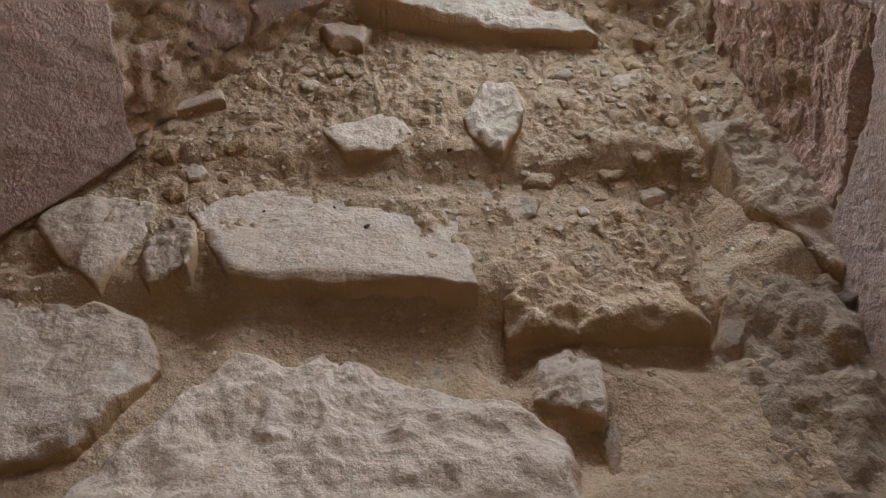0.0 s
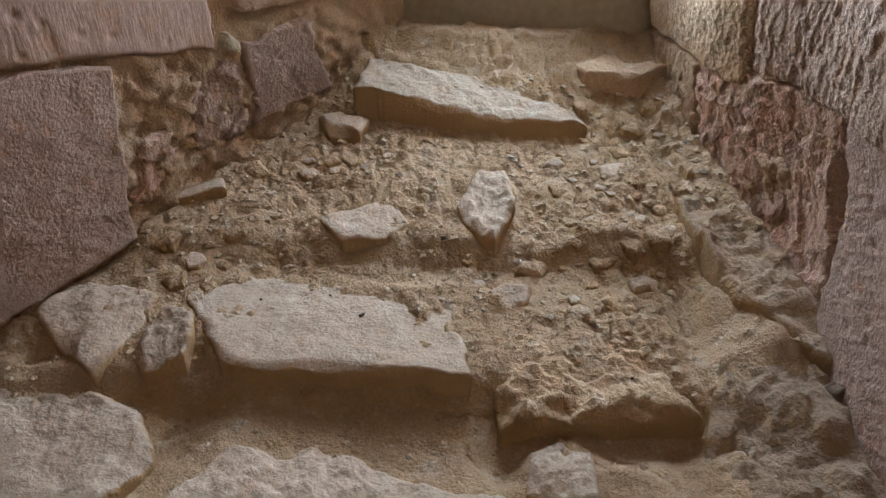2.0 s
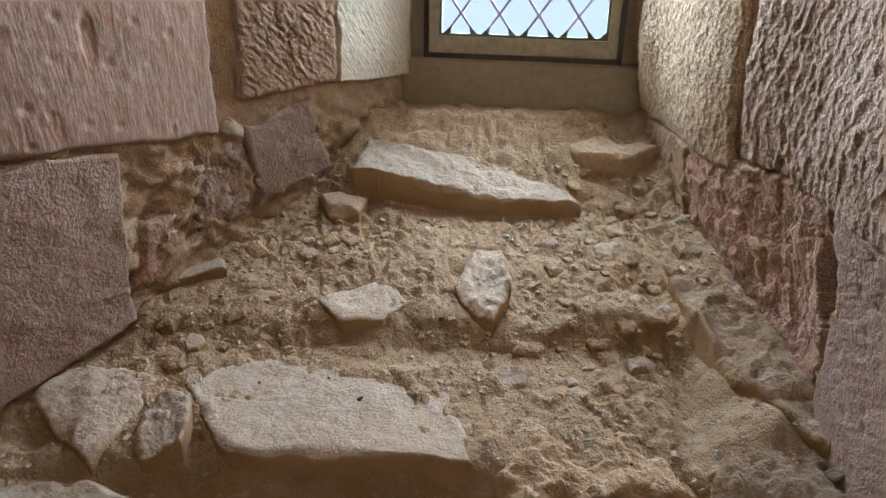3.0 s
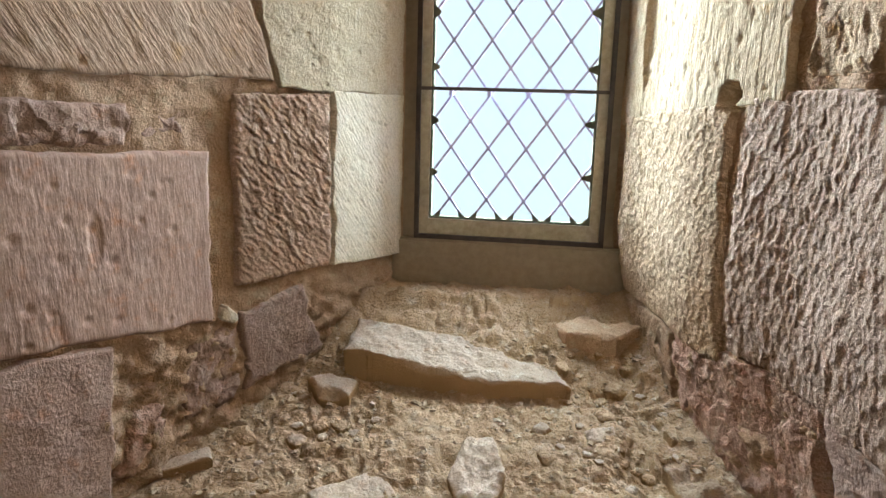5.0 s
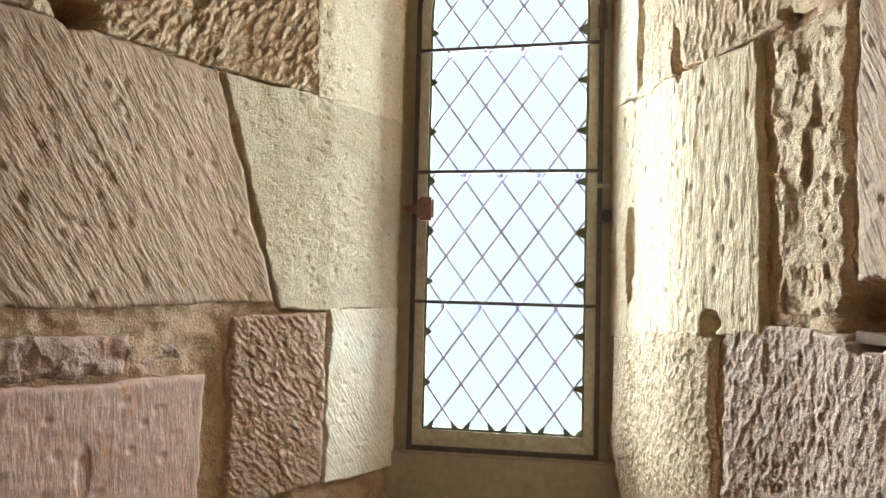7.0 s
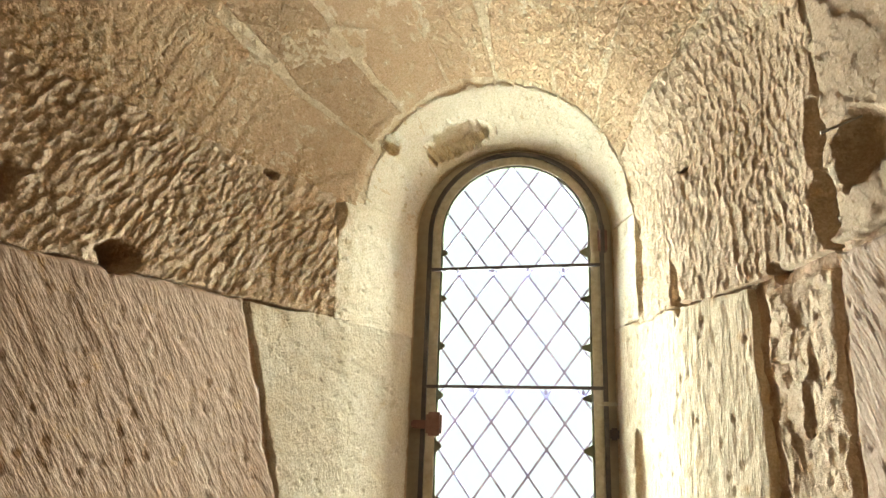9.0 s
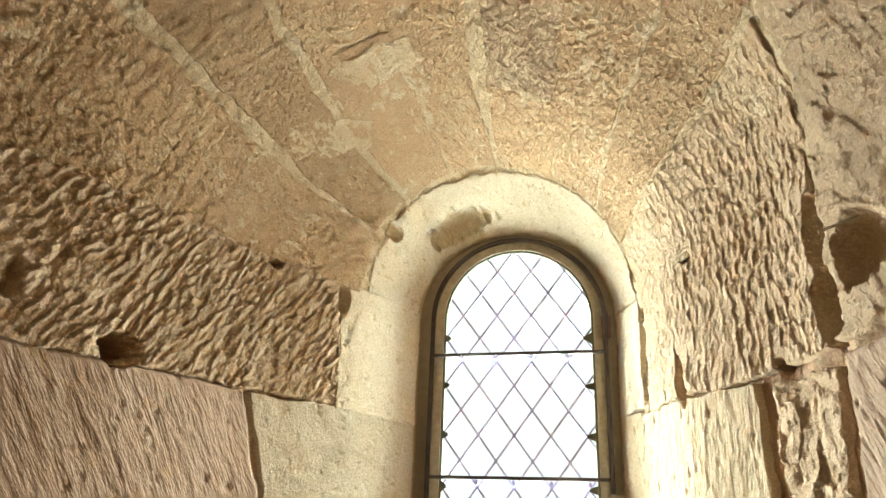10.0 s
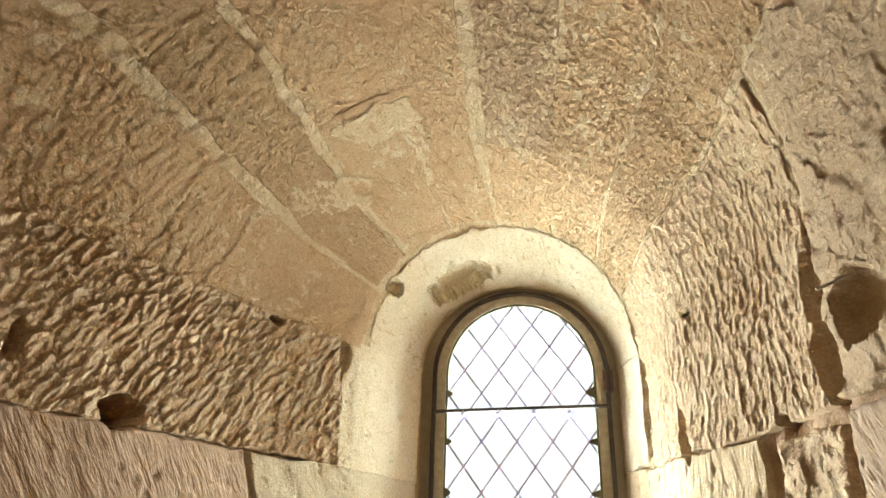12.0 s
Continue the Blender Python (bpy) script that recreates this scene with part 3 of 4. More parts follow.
def rock(name, outline, z, tilt, thick, material, seed, label, rough=0.010, edge=0.008, category="stone", group="", crag=0.0):
    """A broken slab lying in the ledge: outline in plan, height of its top, its slope along x and y, thickness."""
    o = np.array(outline, float)
    c = o.mean(0)
    if sum(o[i][0] * o[i - 1][1] - o[i - 1][0] * o[i][1] for i in range(len(o))) > 0:
        o = o[::-1]
    # a square grid drawn out to the outline
    n = int(np.clip(np.ptp(o, axis=0).max() / 0.0035, 40, 150)) // 2 * 2 + 1
    g = np.linspace(-1, 1, n)
    gx, gy = np.meshgrid(g, g, indexing="ij")
    r = np.maximum(np.maximum(np.abs(gx), np.abs(gy)), 1e-6)
    px, py = gx / r, gy / r
    around = np.where((px >= 1) & (py < 1), 1 + py, np.where((py >= 1) & (px > -1), 3 - px, np.where((px <= -1) & (py > -1), 5 - py, 7 + px))) / 8 % 1.0
    cum = np.concatenate([[0], np.cumsum(np.linalg.norm(np.roll(o, -1, 0) - o, axis=1))])
    closed = np.concatenate([o, o[:1]])
    bx, by = np.interp(around * cum[-1], cum, closed[:, 0]), np.interp(around * cum[-1], cum, closed[:, 1])
    wob = 1 + 0.10 * fbm(bx * 14, by * 14, seed, 4) + 0.05 * np.round(fbm(bx * 22, by * 22, seed + 9, 2) * 4) / 4
    bx, by = c[0] + (bx - c[0]) * wob, c[1] + (by - c[1]) * wob
    x, y = c[0] + (bx - c[0]) * r, c[1] + (by - c[1]) * r
    d = np.hypot(bx - c[0], by - c[1]) * (1 - r)
    flake = np.round(vn(x * 22, y * 22, seed + 6) * 3) / 3 * 0.4 + 0.6 * vn(x * 22, y * 22, seed + 6)
    zz = z + tilt[0] * (x - c[0]) + tilt[1] * (y - c[1]) + rough * (1.8 * fbm(x * 9, y * 9, seed + 1, 3) + 0.5 * (flake - 0.5) + 0.45 * fbm(x * 40, y * 40, seed + 2, 3))
    zz = zz + crag * 0.6 * (fbm(x * 17, y * 17, seed + 7, 5) + 0.5 * np.clip(fbm(x * 30, y * 30, seed + 8, 3) * 2, -0.3, 0.3))
    chip = vn(x * 28, y * 28, seed + 3) ** 2
    zz = zz - edge * np.clip(1 - d / (edge * (0.5 + 2.6 * chip)), 0, 1) ** 2 * (0.4 + 1.2 * chip)
    pos = [np.stack([x, y, zz], -1).reshape(-1, 3)]
    idx = np.arange(n * n).reshape(n, n)
    ring = np.concatenate([idx[:-1, 0], idx[-1, :-1], idx[:0:-1, -1], idx[0, :0:-1]])
    rim = pos[0][ring]
    faces = [grid_faces(n, n, True)]
    last, k = ring, n * n
    for f in (0.06, 0.2, 0.35, 0.5, 0.65, 0.8, 1.0):
        w = 1.0 - 0.02 * f + 0.035 * fbm(rim[:, 0] * 30 + rim[:, 1] * 17, np.full(len(rim), f * 3), seed + 5, 4)
        pos.append(np.stack([c[0] + (rim[:, 0] - c[0]) * w, c[1] + (rim[:, 1] - c[1]) * w, rim[:, 2] - thick * f], -1))
        cur = k + np.arange(len(rim))
        faces.append(np.stack([last, np.roll(last, -1), np.roll(cur, -1), cur], -1)[:, ::-1])
        last, k = cur, k + len(rim)
    pos, faces = np.concatenate(pos), np.concatenate(faces)
    flat = pos[faces[len(faces) // 8]]
    if np.cross(flat[1] - flat[0], flat[2] - flat[0])[2] < 0:
        faces = faces[:, ::-1].copy()
    return tagged(mesh_object(name, pos, faces, material, None, pos[:, :2]), label, category, group)


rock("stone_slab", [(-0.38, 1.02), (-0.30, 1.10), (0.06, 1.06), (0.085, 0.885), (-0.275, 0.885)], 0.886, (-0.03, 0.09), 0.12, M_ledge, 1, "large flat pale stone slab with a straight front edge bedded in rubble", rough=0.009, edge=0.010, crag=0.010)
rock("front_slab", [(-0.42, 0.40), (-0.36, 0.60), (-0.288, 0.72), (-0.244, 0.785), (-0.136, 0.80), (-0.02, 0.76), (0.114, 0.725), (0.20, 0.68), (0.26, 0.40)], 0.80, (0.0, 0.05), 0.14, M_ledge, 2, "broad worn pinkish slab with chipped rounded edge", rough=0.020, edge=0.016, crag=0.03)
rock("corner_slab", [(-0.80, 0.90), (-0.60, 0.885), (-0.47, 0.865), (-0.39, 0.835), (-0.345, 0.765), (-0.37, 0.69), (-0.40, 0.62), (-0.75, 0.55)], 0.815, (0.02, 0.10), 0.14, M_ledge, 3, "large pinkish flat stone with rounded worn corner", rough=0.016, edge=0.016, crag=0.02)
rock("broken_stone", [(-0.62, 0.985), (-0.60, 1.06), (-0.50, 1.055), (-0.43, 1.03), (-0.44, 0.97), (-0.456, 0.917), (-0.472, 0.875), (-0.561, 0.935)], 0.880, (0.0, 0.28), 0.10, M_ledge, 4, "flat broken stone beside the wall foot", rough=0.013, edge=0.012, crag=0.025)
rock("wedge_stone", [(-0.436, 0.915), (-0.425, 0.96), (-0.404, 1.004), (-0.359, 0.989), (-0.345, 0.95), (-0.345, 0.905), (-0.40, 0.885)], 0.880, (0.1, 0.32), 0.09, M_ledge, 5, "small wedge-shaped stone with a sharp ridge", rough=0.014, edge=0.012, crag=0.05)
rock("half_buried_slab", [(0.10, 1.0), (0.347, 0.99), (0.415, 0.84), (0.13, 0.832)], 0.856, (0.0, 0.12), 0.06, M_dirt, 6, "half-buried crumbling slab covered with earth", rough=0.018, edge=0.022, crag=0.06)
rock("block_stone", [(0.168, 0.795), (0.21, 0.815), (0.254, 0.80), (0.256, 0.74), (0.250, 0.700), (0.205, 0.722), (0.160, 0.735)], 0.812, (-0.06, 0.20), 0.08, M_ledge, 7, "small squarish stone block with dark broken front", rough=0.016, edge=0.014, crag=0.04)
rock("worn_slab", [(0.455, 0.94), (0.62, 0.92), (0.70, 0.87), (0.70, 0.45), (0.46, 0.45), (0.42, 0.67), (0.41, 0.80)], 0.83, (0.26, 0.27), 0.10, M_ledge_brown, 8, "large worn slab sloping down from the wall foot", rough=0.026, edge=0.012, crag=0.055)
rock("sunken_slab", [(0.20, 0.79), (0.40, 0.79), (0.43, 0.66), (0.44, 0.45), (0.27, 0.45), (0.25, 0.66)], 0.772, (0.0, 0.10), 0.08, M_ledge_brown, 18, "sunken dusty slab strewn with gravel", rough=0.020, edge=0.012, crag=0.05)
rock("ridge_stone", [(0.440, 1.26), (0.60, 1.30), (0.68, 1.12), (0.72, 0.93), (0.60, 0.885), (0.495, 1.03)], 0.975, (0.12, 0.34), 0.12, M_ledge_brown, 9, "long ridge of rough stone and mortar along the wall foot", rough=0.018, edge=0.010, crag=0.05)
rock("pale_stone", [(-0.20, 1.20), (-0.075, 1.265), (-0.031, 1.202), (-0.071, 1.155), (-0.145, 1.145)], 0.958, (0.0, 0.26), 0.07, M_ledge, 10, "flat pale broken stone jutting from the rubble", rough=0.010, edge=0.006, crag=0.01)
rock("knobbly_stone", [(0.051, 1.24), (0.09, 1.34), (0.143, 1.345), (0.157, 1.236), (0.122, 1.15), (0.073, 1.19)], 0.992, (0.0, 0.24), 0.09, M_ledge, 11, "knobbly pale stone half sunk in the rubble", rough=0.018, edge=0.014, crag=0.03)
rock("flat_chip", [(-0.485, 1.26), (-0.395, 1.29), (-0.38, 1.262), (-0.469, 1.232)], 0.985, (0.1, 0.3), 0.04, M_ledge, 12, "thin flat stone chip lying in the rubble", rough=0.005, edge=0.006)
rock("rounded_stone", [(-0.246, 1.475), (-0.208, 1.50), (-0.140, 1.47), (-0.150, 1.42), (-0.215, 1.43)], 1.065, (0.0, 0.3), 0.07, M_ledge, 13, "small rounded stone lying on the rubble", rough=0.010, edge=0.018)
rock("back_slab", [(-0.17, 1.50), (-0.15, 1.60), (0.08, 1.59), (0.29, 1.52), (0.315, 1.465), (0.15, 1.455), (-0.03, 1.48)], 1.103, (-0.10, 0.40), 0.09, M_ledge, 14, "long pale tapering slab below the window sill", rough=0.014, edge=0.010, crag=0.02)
rock("sill_stone", [(0.29, 1.625), (0.40, 1.64), (0.50, 1.60), (0.42, 1.55), (0.31, 1.575)], 1.150, (0.0, 0.2), 0.08, M_mortar, 15, "rough brown stone bedded under the sill", rough=0.022, edge=0.012)


def rubble():
    """Broken stones of a hand's width and less, half sunk in the earth of the upper ledge."""
    rng = np.random.default_rng(21)
    taken = [(-0.11, 1.20, 0.10), (0.105, 1.25, 0.10), (-0.43, 1.26, 0.06), (-0.19, 1.46, 0.07), (0.07, 1.53, 0.20), (-0.12, 0.99, 0.22), (0.55, 1.08, 0.12), (0.25, 0.92, 0.10)]
    made = 0
    for _ in range(4000):
        y = 1.02 + 0.56 * rng.random()
        x0, x1 = float(x_left(np.array(y), 0)), float(x_right(np.array(y), np.array(1.0)))
        x = x0 + 0.02 + (x1 - x0 - 0.05) * rng.random()
        r = 0.010 + 0.026 * rng.random() ** 1.6
        if any(math.hypot(x - a, y - b) < c + r for a, b, c in taken):
            continue
        taken.append((x, y, r * 0.9))
        k = int(rng.integers(5, 8))
        turn = rng.random() * 6.28
        pts = [(x + r * (0.75 + 0.5 * rng.random()) * math.cos(turn + 6.28 * q / k), y + 0.8 * r * (0.75 + 0.5 * rng.random()) * math.sin(turn + 6.28 * q / k)) for q in range(k)]
        z = float(bed(np.array(x), np.array(y))) + r * (0.10 + 0.25 * rng.random())
        rock("rubble_stone", pts, z, (0.3 * rng.random() - 0.15, 0.12 + 0.25 * rng.random()), r * 1.3, M_dirt if rng.random() < 0.65 else M_ledge, 500 + made, "small broken sandstone lump half sunk in the rubble", rough=r * 0.30, edge=r * 0.35, group="rubble stones on the ledge", crag=r * 0.6)
        made += 1
        if made >= 110:
            break


rubble()

# a rough dark brown lump at the foot of the right wall
M_dark_lump = plain_material("dark_brown_lump", (0.12, 0.085, 0.06), (0.19, 0.14, 0.10), 0.95, 0.0, 90.0, 0.004)
rock("dark_lump", [(0.575, 0.875), (0.66, 0.90), (0.70, 0.86), (0.64, 0.835), (0.585, 0.85)], 0.900, (0.1, 0.2), 0.05, M_dark_lump, 19, "dark brown rough lump at the wall foot", rough=0.012, edge=0.012, category="clod", crag=0.06)


def pebble(x, y, z, r, seed):
    bm = bmesh.new()
    bmesh.ops.create_icosphere(bm, subdivisions=2, radius=r)
    for v in bm.verts:
        v.co *= 0.75 + 0.6 * noise.noise(v.co * (1.2 / r) + Vector((seed, 0, 0)))
        v.co.z *= 0.7
    bm.transform(Matrix.Translation((x, y, z)))
    return tagged(part("dark_pebble", bm, M_coal, None), "small dark crumb lying on the pale stone", "pebble", "dark crumbs on the ledge")


M_coal = plain_material("dark_crumb", (0.05, 0.04, 0.035), (0.09, 0.07, 0.055), 0.9, 0.0, 200.0)
for _x, _y, _z, _r in ((-0.091, 1.0, 0.889, 0.0065), (-0.26, 1.03, 0.893, 0.003), (-0.15, 1.05, 0.893, 0.003), (0.19, 0.925, 0.866, 0.005), (0.32, 0.90, 0.864, 0.003), (0.03, 1.17, 0.945, 0.006)):
    pebble(_x, _y, _z, _r, _x * 40)

# ---- the window ----
WX, WY = 0.186, 1.752
W_LOW, W_SPRING = 1.318, 2.39


def arch_outline(half, low, spring, n=28):
    """Outline round the window, from the lower corner over the arch."""
    pts = [(WX - half, low), (WX + half, low)]
    for i in range(n + 1):
        a = math.pi * i / n
        pts.append((WX + half * math.cos(a), spring + half * math.sin(a)))
    return pts


def frame_bm(half0, low0, half1, low1, y0, y1):
    """A bar of rectangular section that follows the outline."""
    a, b = arch_outline(half0, low0, W_SPRING), arch_outline(half1, low1, W_SPRING)
    bm = bmesh.new()
    rings = []
    for (x0, z0), (x1, z1) in zip(a, b):
        rings.append([bm.verts.new(p) for p in ((x0, y0, z0), (x1, y0, z1), (x1, y1, z1), (x0, y1, z0))])
    for r, q in zip(rings, rings[1:] + rings[:1]):
        for k in range(4):
            bm.faces.new((r[k], r[(k + 1) % 4], q[(k + 1) % 4], q[k]))
    bmesh.ops.recalc_face_normals(bm, faces=bm.faces)
    return bm


ASKEW = Matrix.Translation((WX, WY, 0)) @ Matrix.Rotation(radians(-8.5), 4, "Z") @ Matrix.Translation((-WX, -WY, 0))
window = tagged(new("window_1"), "narrow round-arched leaded lattice window in an iron frame", "window", kind="structure")
window.matrix_world = ASKEW
part("surround", frame_bm(0.300, W_LOW - 0.06, 0.2276, W_LOW - 0.0055, WY + 0.004, WY + 0.034), M_cement, window, "mortar bedding round the iron frame")
part("outer_frame", frame_bm(0.228, W_LOW - 0.005, 0.217, W_LOW + 0.006, WY - 0.012, WY + 0.03), M_iron, window, "thin dark iron frame")
part("window_frame", frame_bm(0.2168, W_LOW + 0.0062, 0.194, W_LOW + 0.044, WY - 0.004, WY + 0.026), M_pale, window, "weathered pale casement frame")
part("putty", frame_bm(0.1935, W_LOW + 0.0445, 0.1885, W_LOW + 0.0495, WY + 0.001, WY + 0.020), M_moss, window, "dark mossy putty line round the glass")
for _z, _t in ((1.672, 0.0), (1.990, -0.6), (2.294, -1.6)):
    _bm = box_bm(-0.222, 0.222, -0.0045, 0.0045, -0.004, 0.004, 0.0015)
    _bm.transform(Matrix.Translation((WX, WY - 0.0175, _z)) @ Matrix.Rotation(radians(_t), 4, "Y"))
    part("saddle_bar", _bm, M_iron, window)

PITCH_X, PITCH_Z, NODE_X, NODE_Z = 0.0895, 0.1235, 0.1315, 1.907
HALF, G_LOW = 0.198, W_LOW + 0.040


def in_glass(x, z):
    if z < G_LOW:
        return False
    return abs(x - WX) < HALF if z < W_SPRING else math.hypot(x - WX, z - W_SPRING) < HALF


def came_lines():
    for sign in (1, -1):
        for k in range(-16, 17):
            hits = []
            for i in range(0, 1400):
                z = 1.30 + i * 0.001
                x = NODE_X + (k + sign * (z - NODE_Z) / PITCH_Z) * PITCH_X
                if in_glass(x, z):
                    hits.append((x, z))
            if len(hits) > 8:
                yield hits[0], hits[-1], sign


for _a, _b, _s in came_lines():
    _d = Vector((_b[0] - _a[0], 0, _b[1] - _a[1]))
    _bm = bmesh.new()
    _y = WY + (0.006 if _s > 0 else 0.0066)
    bmesh.ops.create_cube(_bm, size=1.0, matrix=Matrix.Translation(((_a[0] + _b[0]) / 2, _y, (_a[1] + _b[1]) / 2)) @ Matrix.Rotation(math.atan2(_d.x, _d.z), 4, "Y") @ Matrix.Diagonal((0.0050, 0.0030, _d.length + 0.004, 1)))
    part("came", _bm, M_glare_lead, window)


def clip_poly(poly, outline):
    """A convex polygon cut to a convex outline that runs anticlockwise."""
    for (ax, az), (bx, bz) in zip(outline, outline[1:] + outline[:1]):
        if math.hypot(bx - ax, bz - az) < 1e-9:
            continue
        out = []
        side = lambda p: (bx - ax) * (p[1] - az) - (bz - az) * (p[0] - ax)
        for p, q in zip(poly, poly[1:] + poly[:1]):
            sp, sq = side(p), side(q)
            if sp >= 0:
                out.append(p)
            if sp * sq < 0:
                f = sp / (sp - sq)
                out.append((p[0] + f * (q[0] - p[0]), p[1] + f * (q[1] - p[1])))
        poly = out
        if len(poly) < 3:
            return []
    return poly


_outline = arch_outline(HALF, G_LOW, W_SPRING)
for _i in range(-8, 9):
    for _j in range(-14, 15):
        if (_i + _j) % 2:
            continue
        # the grid of crossings is half a pitch each way
        cx, cz = NODE_X + _i * PITCH_X / 2, NODE_Z + (_j + 1) * PITCH_Z / 2
        q = clip_poly([(cx + PITCH_X / 2, cz), (cx, cz + PITCH_Z / 2), (cx - PITCH_X / 2, cz), (cx, cz - PITCH_Z / 2)], _outline)
        if len(q) < 3:
            continue
        bm = bmesh.new()
        f0 = [bm.verts.new((x, WY + 0.0055, z)) for x, z in q]
        f1 = [bm.verts.new((x, WY + 0.0075, z)) for x, z in q]
        bm.faces.new(f0[::-1]), bm.faces.new(f1)
        for k in range(len(q)):
            bm.faces.new((f0[k], f0[(k + 1) % len(q)], f1[(k + 1) % len(q)], f1[k]))
        bmesh.ops.recalc_face_normals(bm, faces=bm.faces)
        part("pane", bm, M_glass, window).visible_shadow = False

def slip(name, pts, material, y0, y1):
    """A thin flat piece of lead cut to an outline."""
    bm = bmesh.new()
    a = [bm.verts.new((px, y0, pz)) for px, pz in pts]
    b = [bm.verts.new((px, y1, pz)) for px, pz in pts]
    bm.faces.new(a[::-1]), bm.faces.new(b)
    for k in range(len(pts)):
        bm.faces.new((a[k], a[(k + 1) % len(pts)], b[(k + 1) % len(pts)], b[k]))
    bmesh.ops.recalc_face_normals(bm, faces=bm.faces)
    return part(name, bm, material, window)


_rng = random.Random(4)
for _k in range(-5, 5):
    _z = NODE_Z + PITCH_Z * (_k + 0.5)
    for _edge, _tip in ((WX - 0.192, WX - 0.176), (WX + 0.192, WX + 0.168)):
        if G_LOW + 0.03 < _z < W_SPRING + 0.02:
            _h = 0.010 + 0.008 * _rng.random()
            slip("lead_gusset", [(_edge, _z - _h), (_tip, _z - 0.003), (_tip, _z + 0.003), (_edge, _z + _h)], M_moss, WY + 0.0020, WY + 0.0052)
for _a, _b, _s in came_lines():
    if _a[1] < G_LOW + 0.002:
        _x = _a[0] + _s * 0.006
        slip("lead_gusset", [(_x - 0.010, G_LOW + 0.006), (_x + 0.010, G_LOW + 0.006), (_x + _s * 0.013, G_LOW + 0.028)], M_moss, WY + 0.0022, WY + 0.0050)
# solder at the crossings, and the ties that hold the lattice to its bars
for _i in range(-6, 7):
    for _j in range(-10, 11):
        _x, _z = NODE_X + _i * PITCH_X / 2, NODE_Z + _j * PITCH_Z / 2
        if (_i + _j) % 2 == 0 and in_glass(_x, _z) and abs(_x - WX) < 0.18 and in_glass(_x, _z + 0.012):
            slip("solder", [(_x - 0.0048, _z), (_x - 0.002, _z - 0.006), (_x + 0.002, _z - 0.006), (_x + 0.0048, _z), (_x + 0.002, _z + 0.006), (_x - 0.002, _z + 0.006)], M_glare_lead, WY + 0.0030, WY + 0.0046)
for _z in (1.664, 1.981, 2.288):
    for _k in range(-1, 3):
        _x = NODE_X + _k * PITCH_X + (0.0 if abs((_z - NODE_Z) / PITCH_Z % 1.0 - 0.5) > 0.25 else PITCH_X / 2)
        part("tie", box_bm(_x - 0.005, _x + 0.004, WY - 0.022, WY + 0.004, _z - 0.010, _z + 0.006, 0.003), M_glare_lead, window)

_catch = part("catch", box_bm(-0.024, 0.016, WY - 0.045, WY - 0.013, 1.868, 1.925, 0.006), M_rust, window, "rusty brown window catch")
part("catch_arm", box_bm(-0.062, -0.021, WY - 0.036, WY - 0.018, 1.885, 1.905, 0.004), M_rust, _catch)
_hinge = part("hinge", box_bm(WX + 0.213, WX + 0.236, WY - 0.022, WY + 0.004, 2.335, 2.395, 0.004), M_rust, window, "rusty iron hinge knuckle")
part("hinge_pin", box_bm(WX + 0.219, WX + 0.229, WY - 0.030, WY - 0.0215, 2.325, 2.405, 0.003), M_iron, _hinge)
part("hook", box_bm(WX + 0.229, WX + 0.250, WY - 0.020, WY - 0.006, 1.872, 1.900, 0.004), M_iron, window, "dark iron hook")
# the highlight on this iron hook is put into its pale material
part("staple", box_bm(0.385, 0.435, WY - 0.030, WY - 0.022, 1.950, 1.960, 0.003), M_pale, window, "small iron hook with its highlight painted pale")

sill_band = tagged(part("window_sill", box_bm(-0.10, 0.47, 1.735, 1.80, 1.10, W_LOW - 0.0055, 0.006), M_cement, None), "smooth grey-brown cement band under the window", "sill", kind="structure")
sill_band.matrix_world = ASKEW

def wood_wedge():
    bm = box_bm(-0.5, 0.5, -0.5, 0.5, -0.5, 0.5)
    for v in bm.verts:
        if v.co.y < 0:
            v.co.z *= 0.55
    bmesh.ops.bevel(bm, geom=bm.edges[:], offset=0.06, segments=2, affect="EDGES")
    bm.transform(Matrix.Translation((0.588, 0.895, 1.668)) @ Matrix.Diagonal((0.07, 0.085, 0.018, 1)))
    ob = part("wooden_wedge", bm, M_wood, None)
    return tagged(ob, "dark brown split wooden wedge stuck in a wall cavity", "wedge")


def nail():
    bm = bmesh.new()
    bmesh.ops.create_cone(bm, segments=10, radius1=0.0022, radius2=0.0012, depth=0.055, cap_ends=True)
    bm.transform(Matrix.Translation((0.535, 0.85, 2.275)) @ Matrix.Rotation(radians(70), 4, "Y") @ Matrix.Rotation(radians(20), 4, "X"))
    return tagged(part("iron_nail", bm, M_pale, None), "thin pale iron nail sticking out of a wall cavity", "nail")


nail()
M_wood = plain_material("old_dark_wood", (0.10, 0.055, 0.03), (0.16, 0.09, 0.05), 0.8, 0.0, 30.0, 0.002)
wood_wedge()

# ---- the dim room behind the camera ----
def wall_piece(name, b, material, label, category="wall"):
    ob = part(name, box_bm(*b), material, None)
    return tagged(ob, label, category, kind="structure")


wall_piece("floor", (-3.0, 3.0, -4.0, 0.26, -0.2, 0.0), M_boards, "worn stone floor of the dim room", "floor")
wall_piece("room_ceiling", (-3.0, 3.0, -4.0, 0.26, 3.6, 3.8), M_plaster, "plain plastered room ceiling", "ceiling")
wall_piece("wall_south", (-3.0, 3.0, -4.2, -4.0, -0.2, 3.8), M_plaster, "plain plastered room wall", "wall")
wall_piece("wall_west", (-3.2, -3.0, -4.2, 0.5, -0.2, 3.8), M_plaster, "plain plastered room wall", "wall")
wall_piece("wall_east", (3.0, 3.2, -4.2, 0.5, -0.2, 3.8), M_plaster, "plain plastered room wall", "wall")
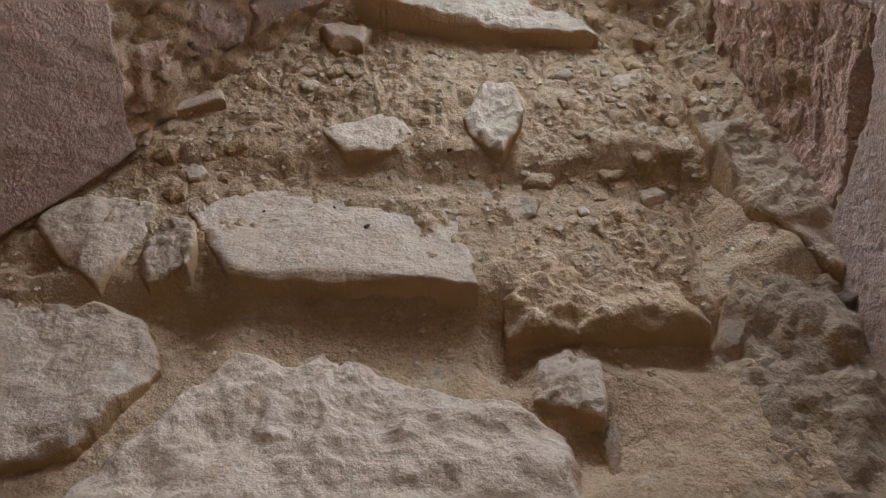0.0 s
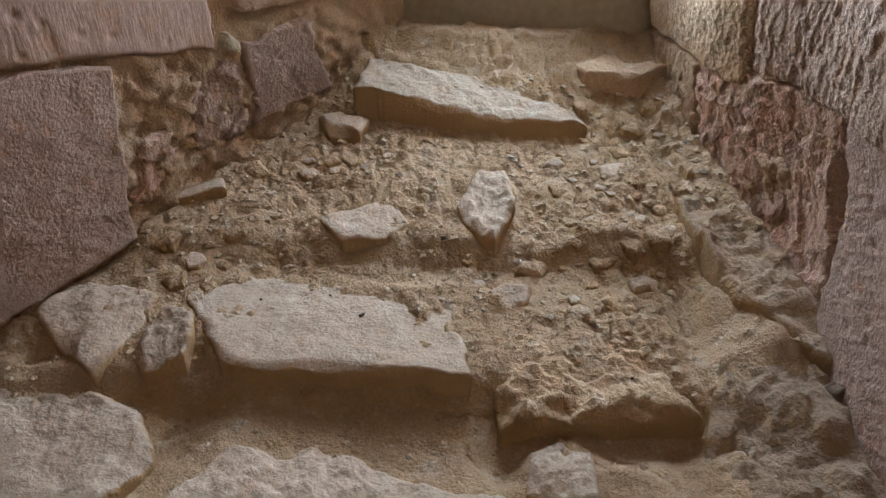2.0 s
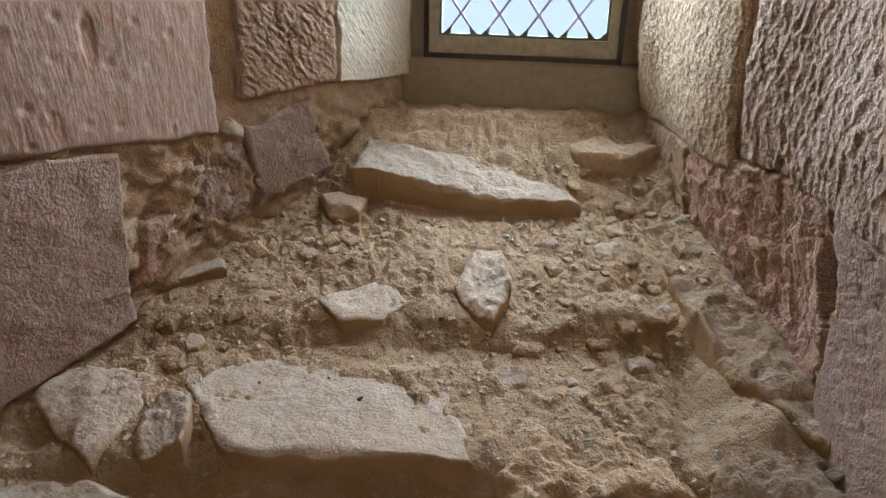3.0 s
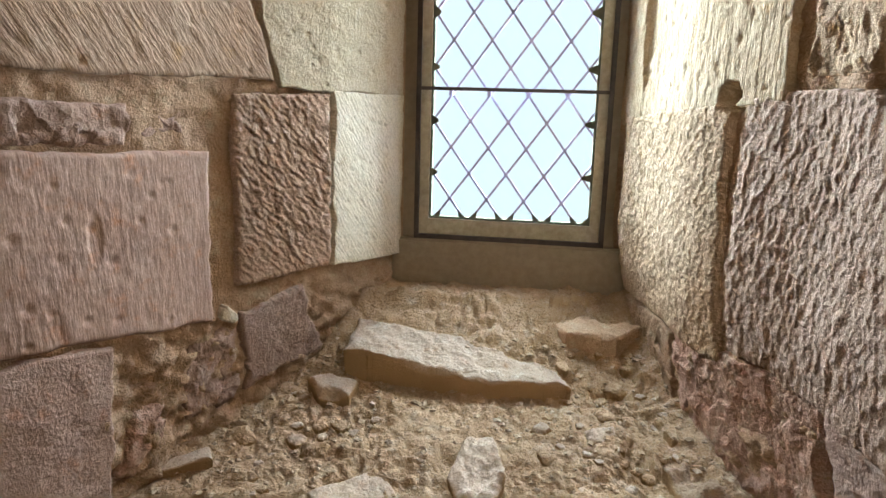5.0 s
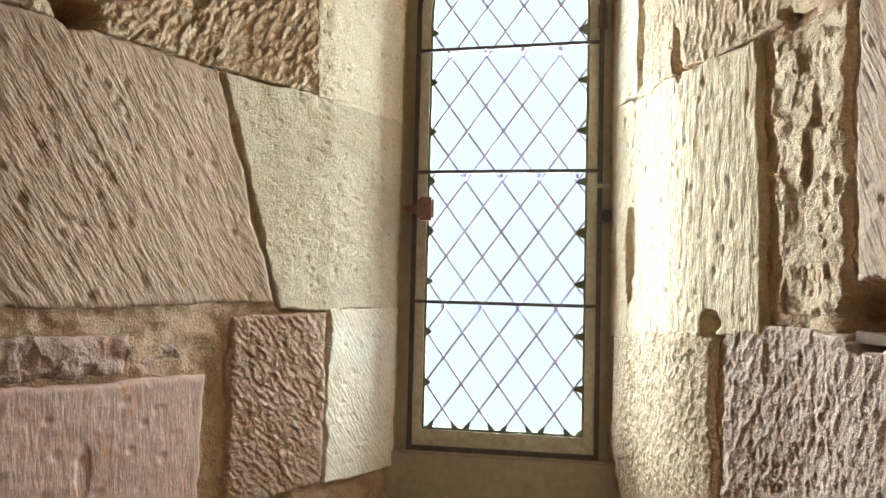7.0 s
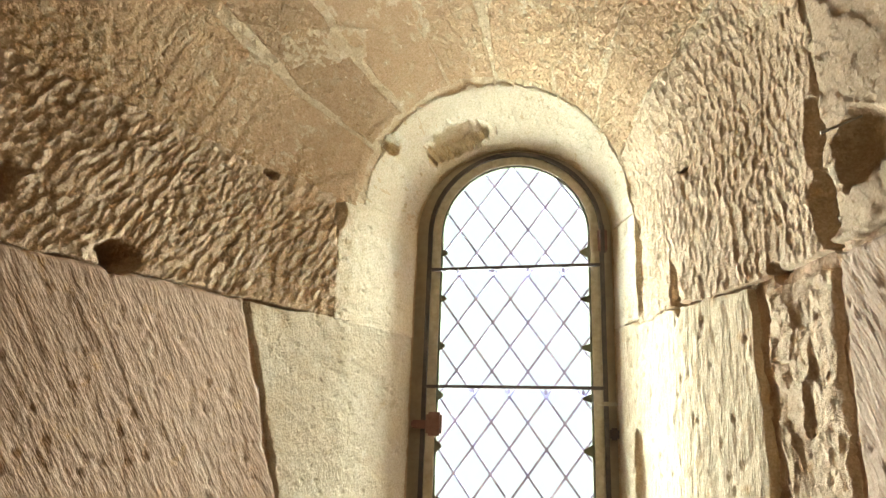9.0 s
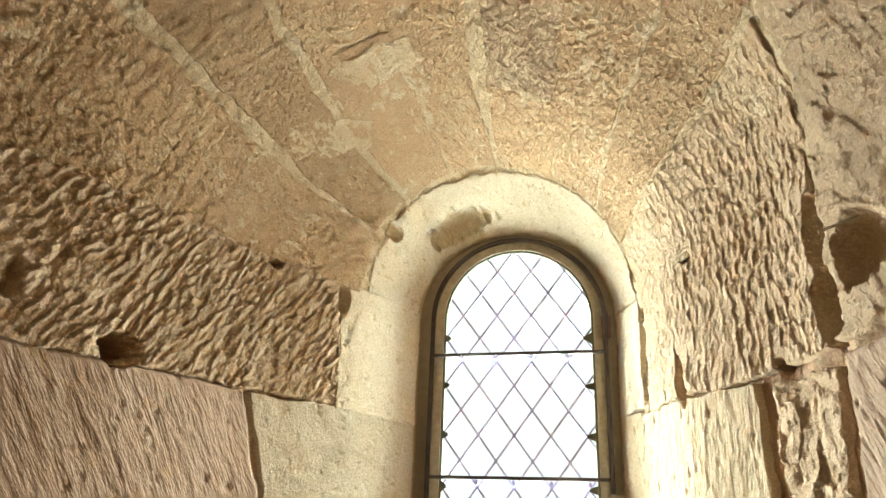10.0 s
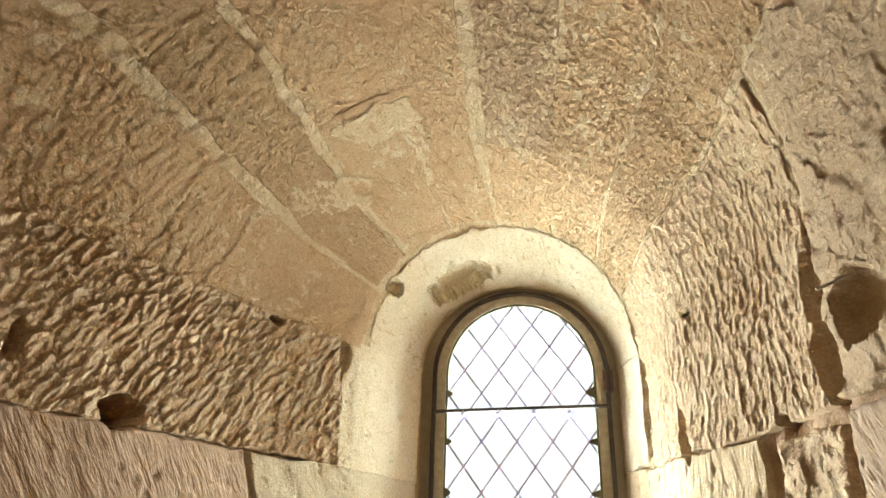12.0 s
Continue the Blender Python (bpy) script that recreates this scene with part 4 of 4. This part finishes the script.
wall_piece("wall_north_west", (-3.0, -1.16, 0.26, 0.56, -0.2, 3.8), M_plaster, "plain plastered room wall beside the niche", "wall")
wall_piece("wall_north_east", (0.60, 3.0, 0.26, 0.56, -0.2, 3.8), M_plaster, "plain plastered room wall beside the niche", "wall")
wall_piece("wall_north_top", (-1.16, 0.60, 0.26, 0.56, 3.32, 3.8), M_plaster, "plain plastered room wall above the niche", "wall")

# ---- the overcast sky beyond the window ----
M_haze = bpy.data.materials.new("bright_white_haze")
M_haze.use_nodes = True
_b = M_haze.node_tree.nodes["Principled BSDF"]
_b.inputs["Base Color"].default_value = (0, 0, 0, 1)
_b.inputs["Specular IOR Level"].default_value = 0.0
_b.inputs["Emission Color"].default_value, _b.inputs["Emission Strength"].default_value = (0.95, 0.97, 0.98, 1), 1.22
tagged(part("backdrop", box_bm(-14, 14, 12.0, 12.1, -12, 16), M_haze, None), "bright white overcast sky beyond the window", "sky", kind="structure")


# ---- loose gravel and crumbs ----
def gravel(name, count, seed, small, large, where, material, label):
    rng = np.random.default_rng(seed)
    shape = np.array([(1, 0, 0), (-1, 0, 0), (0, 1, 0), (0, -1, 0), (0, 0, 1), (0, 0, -1), (0.7, 0.7, 0.5), (-0.7, 0.6, 0.5), (0.1, -0.8, 0.7)])
    tris = [(6, 4, 0), (6, 2, 4), (6, 0, 2), (7, 4, 2), (7, 1, 4), (7, 2, 1), (8, 0, 4), (8, 4, 1), (8, 3, 0), (8, 1, 3), (5, 2, 0), (5, 1, 2), (5, 3, 1), (5, 0, 3)]
    verts, faces = [], []
    spots = [where(rng) for k in range(count)]
    heights = bed(np.array([p[0] for p in spots]), np.array([p[1] for p in spots]))
    for (x, y), z in zip(spots, heights):
        r = small + (large - small) * rng.random() ** 3.2
        p = shape * r * (0.6 + 0.7 * rng.random((9, 1))) * np.array([1, 0.8 + 0.4 * rng.random(), 0.65])
        a = rng.random() * 6.28
        q = np.stack([p[:, 0] * np.cos(a) - p[:, 1] * np.sin(a), p[:, 0] * np.sin(a) + p[:, 1] * np.cos(a), p[:, 2]], -1)
        n = len(verts)
        verts += list(q + np.array([x, y, z + r * 0.2]))
        faces += [tuple(i + n for i in t) for t in tris]
    ob = mesh_object(name, verts, faces, material, None, np.array(verts)[:, :2], False)
    return tagged(ob, label, "gravel", kind="stuff")


def over_ledge(rng):
    y = 0.78 + 0.80 * rng.random()
    x0, x1 = float(x_left(np.array(y), 0)), float(x_right(np.array(y), np.array(1.0)))
    return x0 + (x1 - x0) * rng.random(), y


M_crumb = stone_material("loose_crumbs", (0.50, 0.38, 0.26), (0.40, 0.29, 0.18), (0.28, 0.2, 0.13), "grain", 0, 0.5, island=True)
gravel("gravel", 3000, 5, 0.0016, 0.009, over_ledge, M_crumb, "loose sandy gravel and crumbled mortar on the ledge")
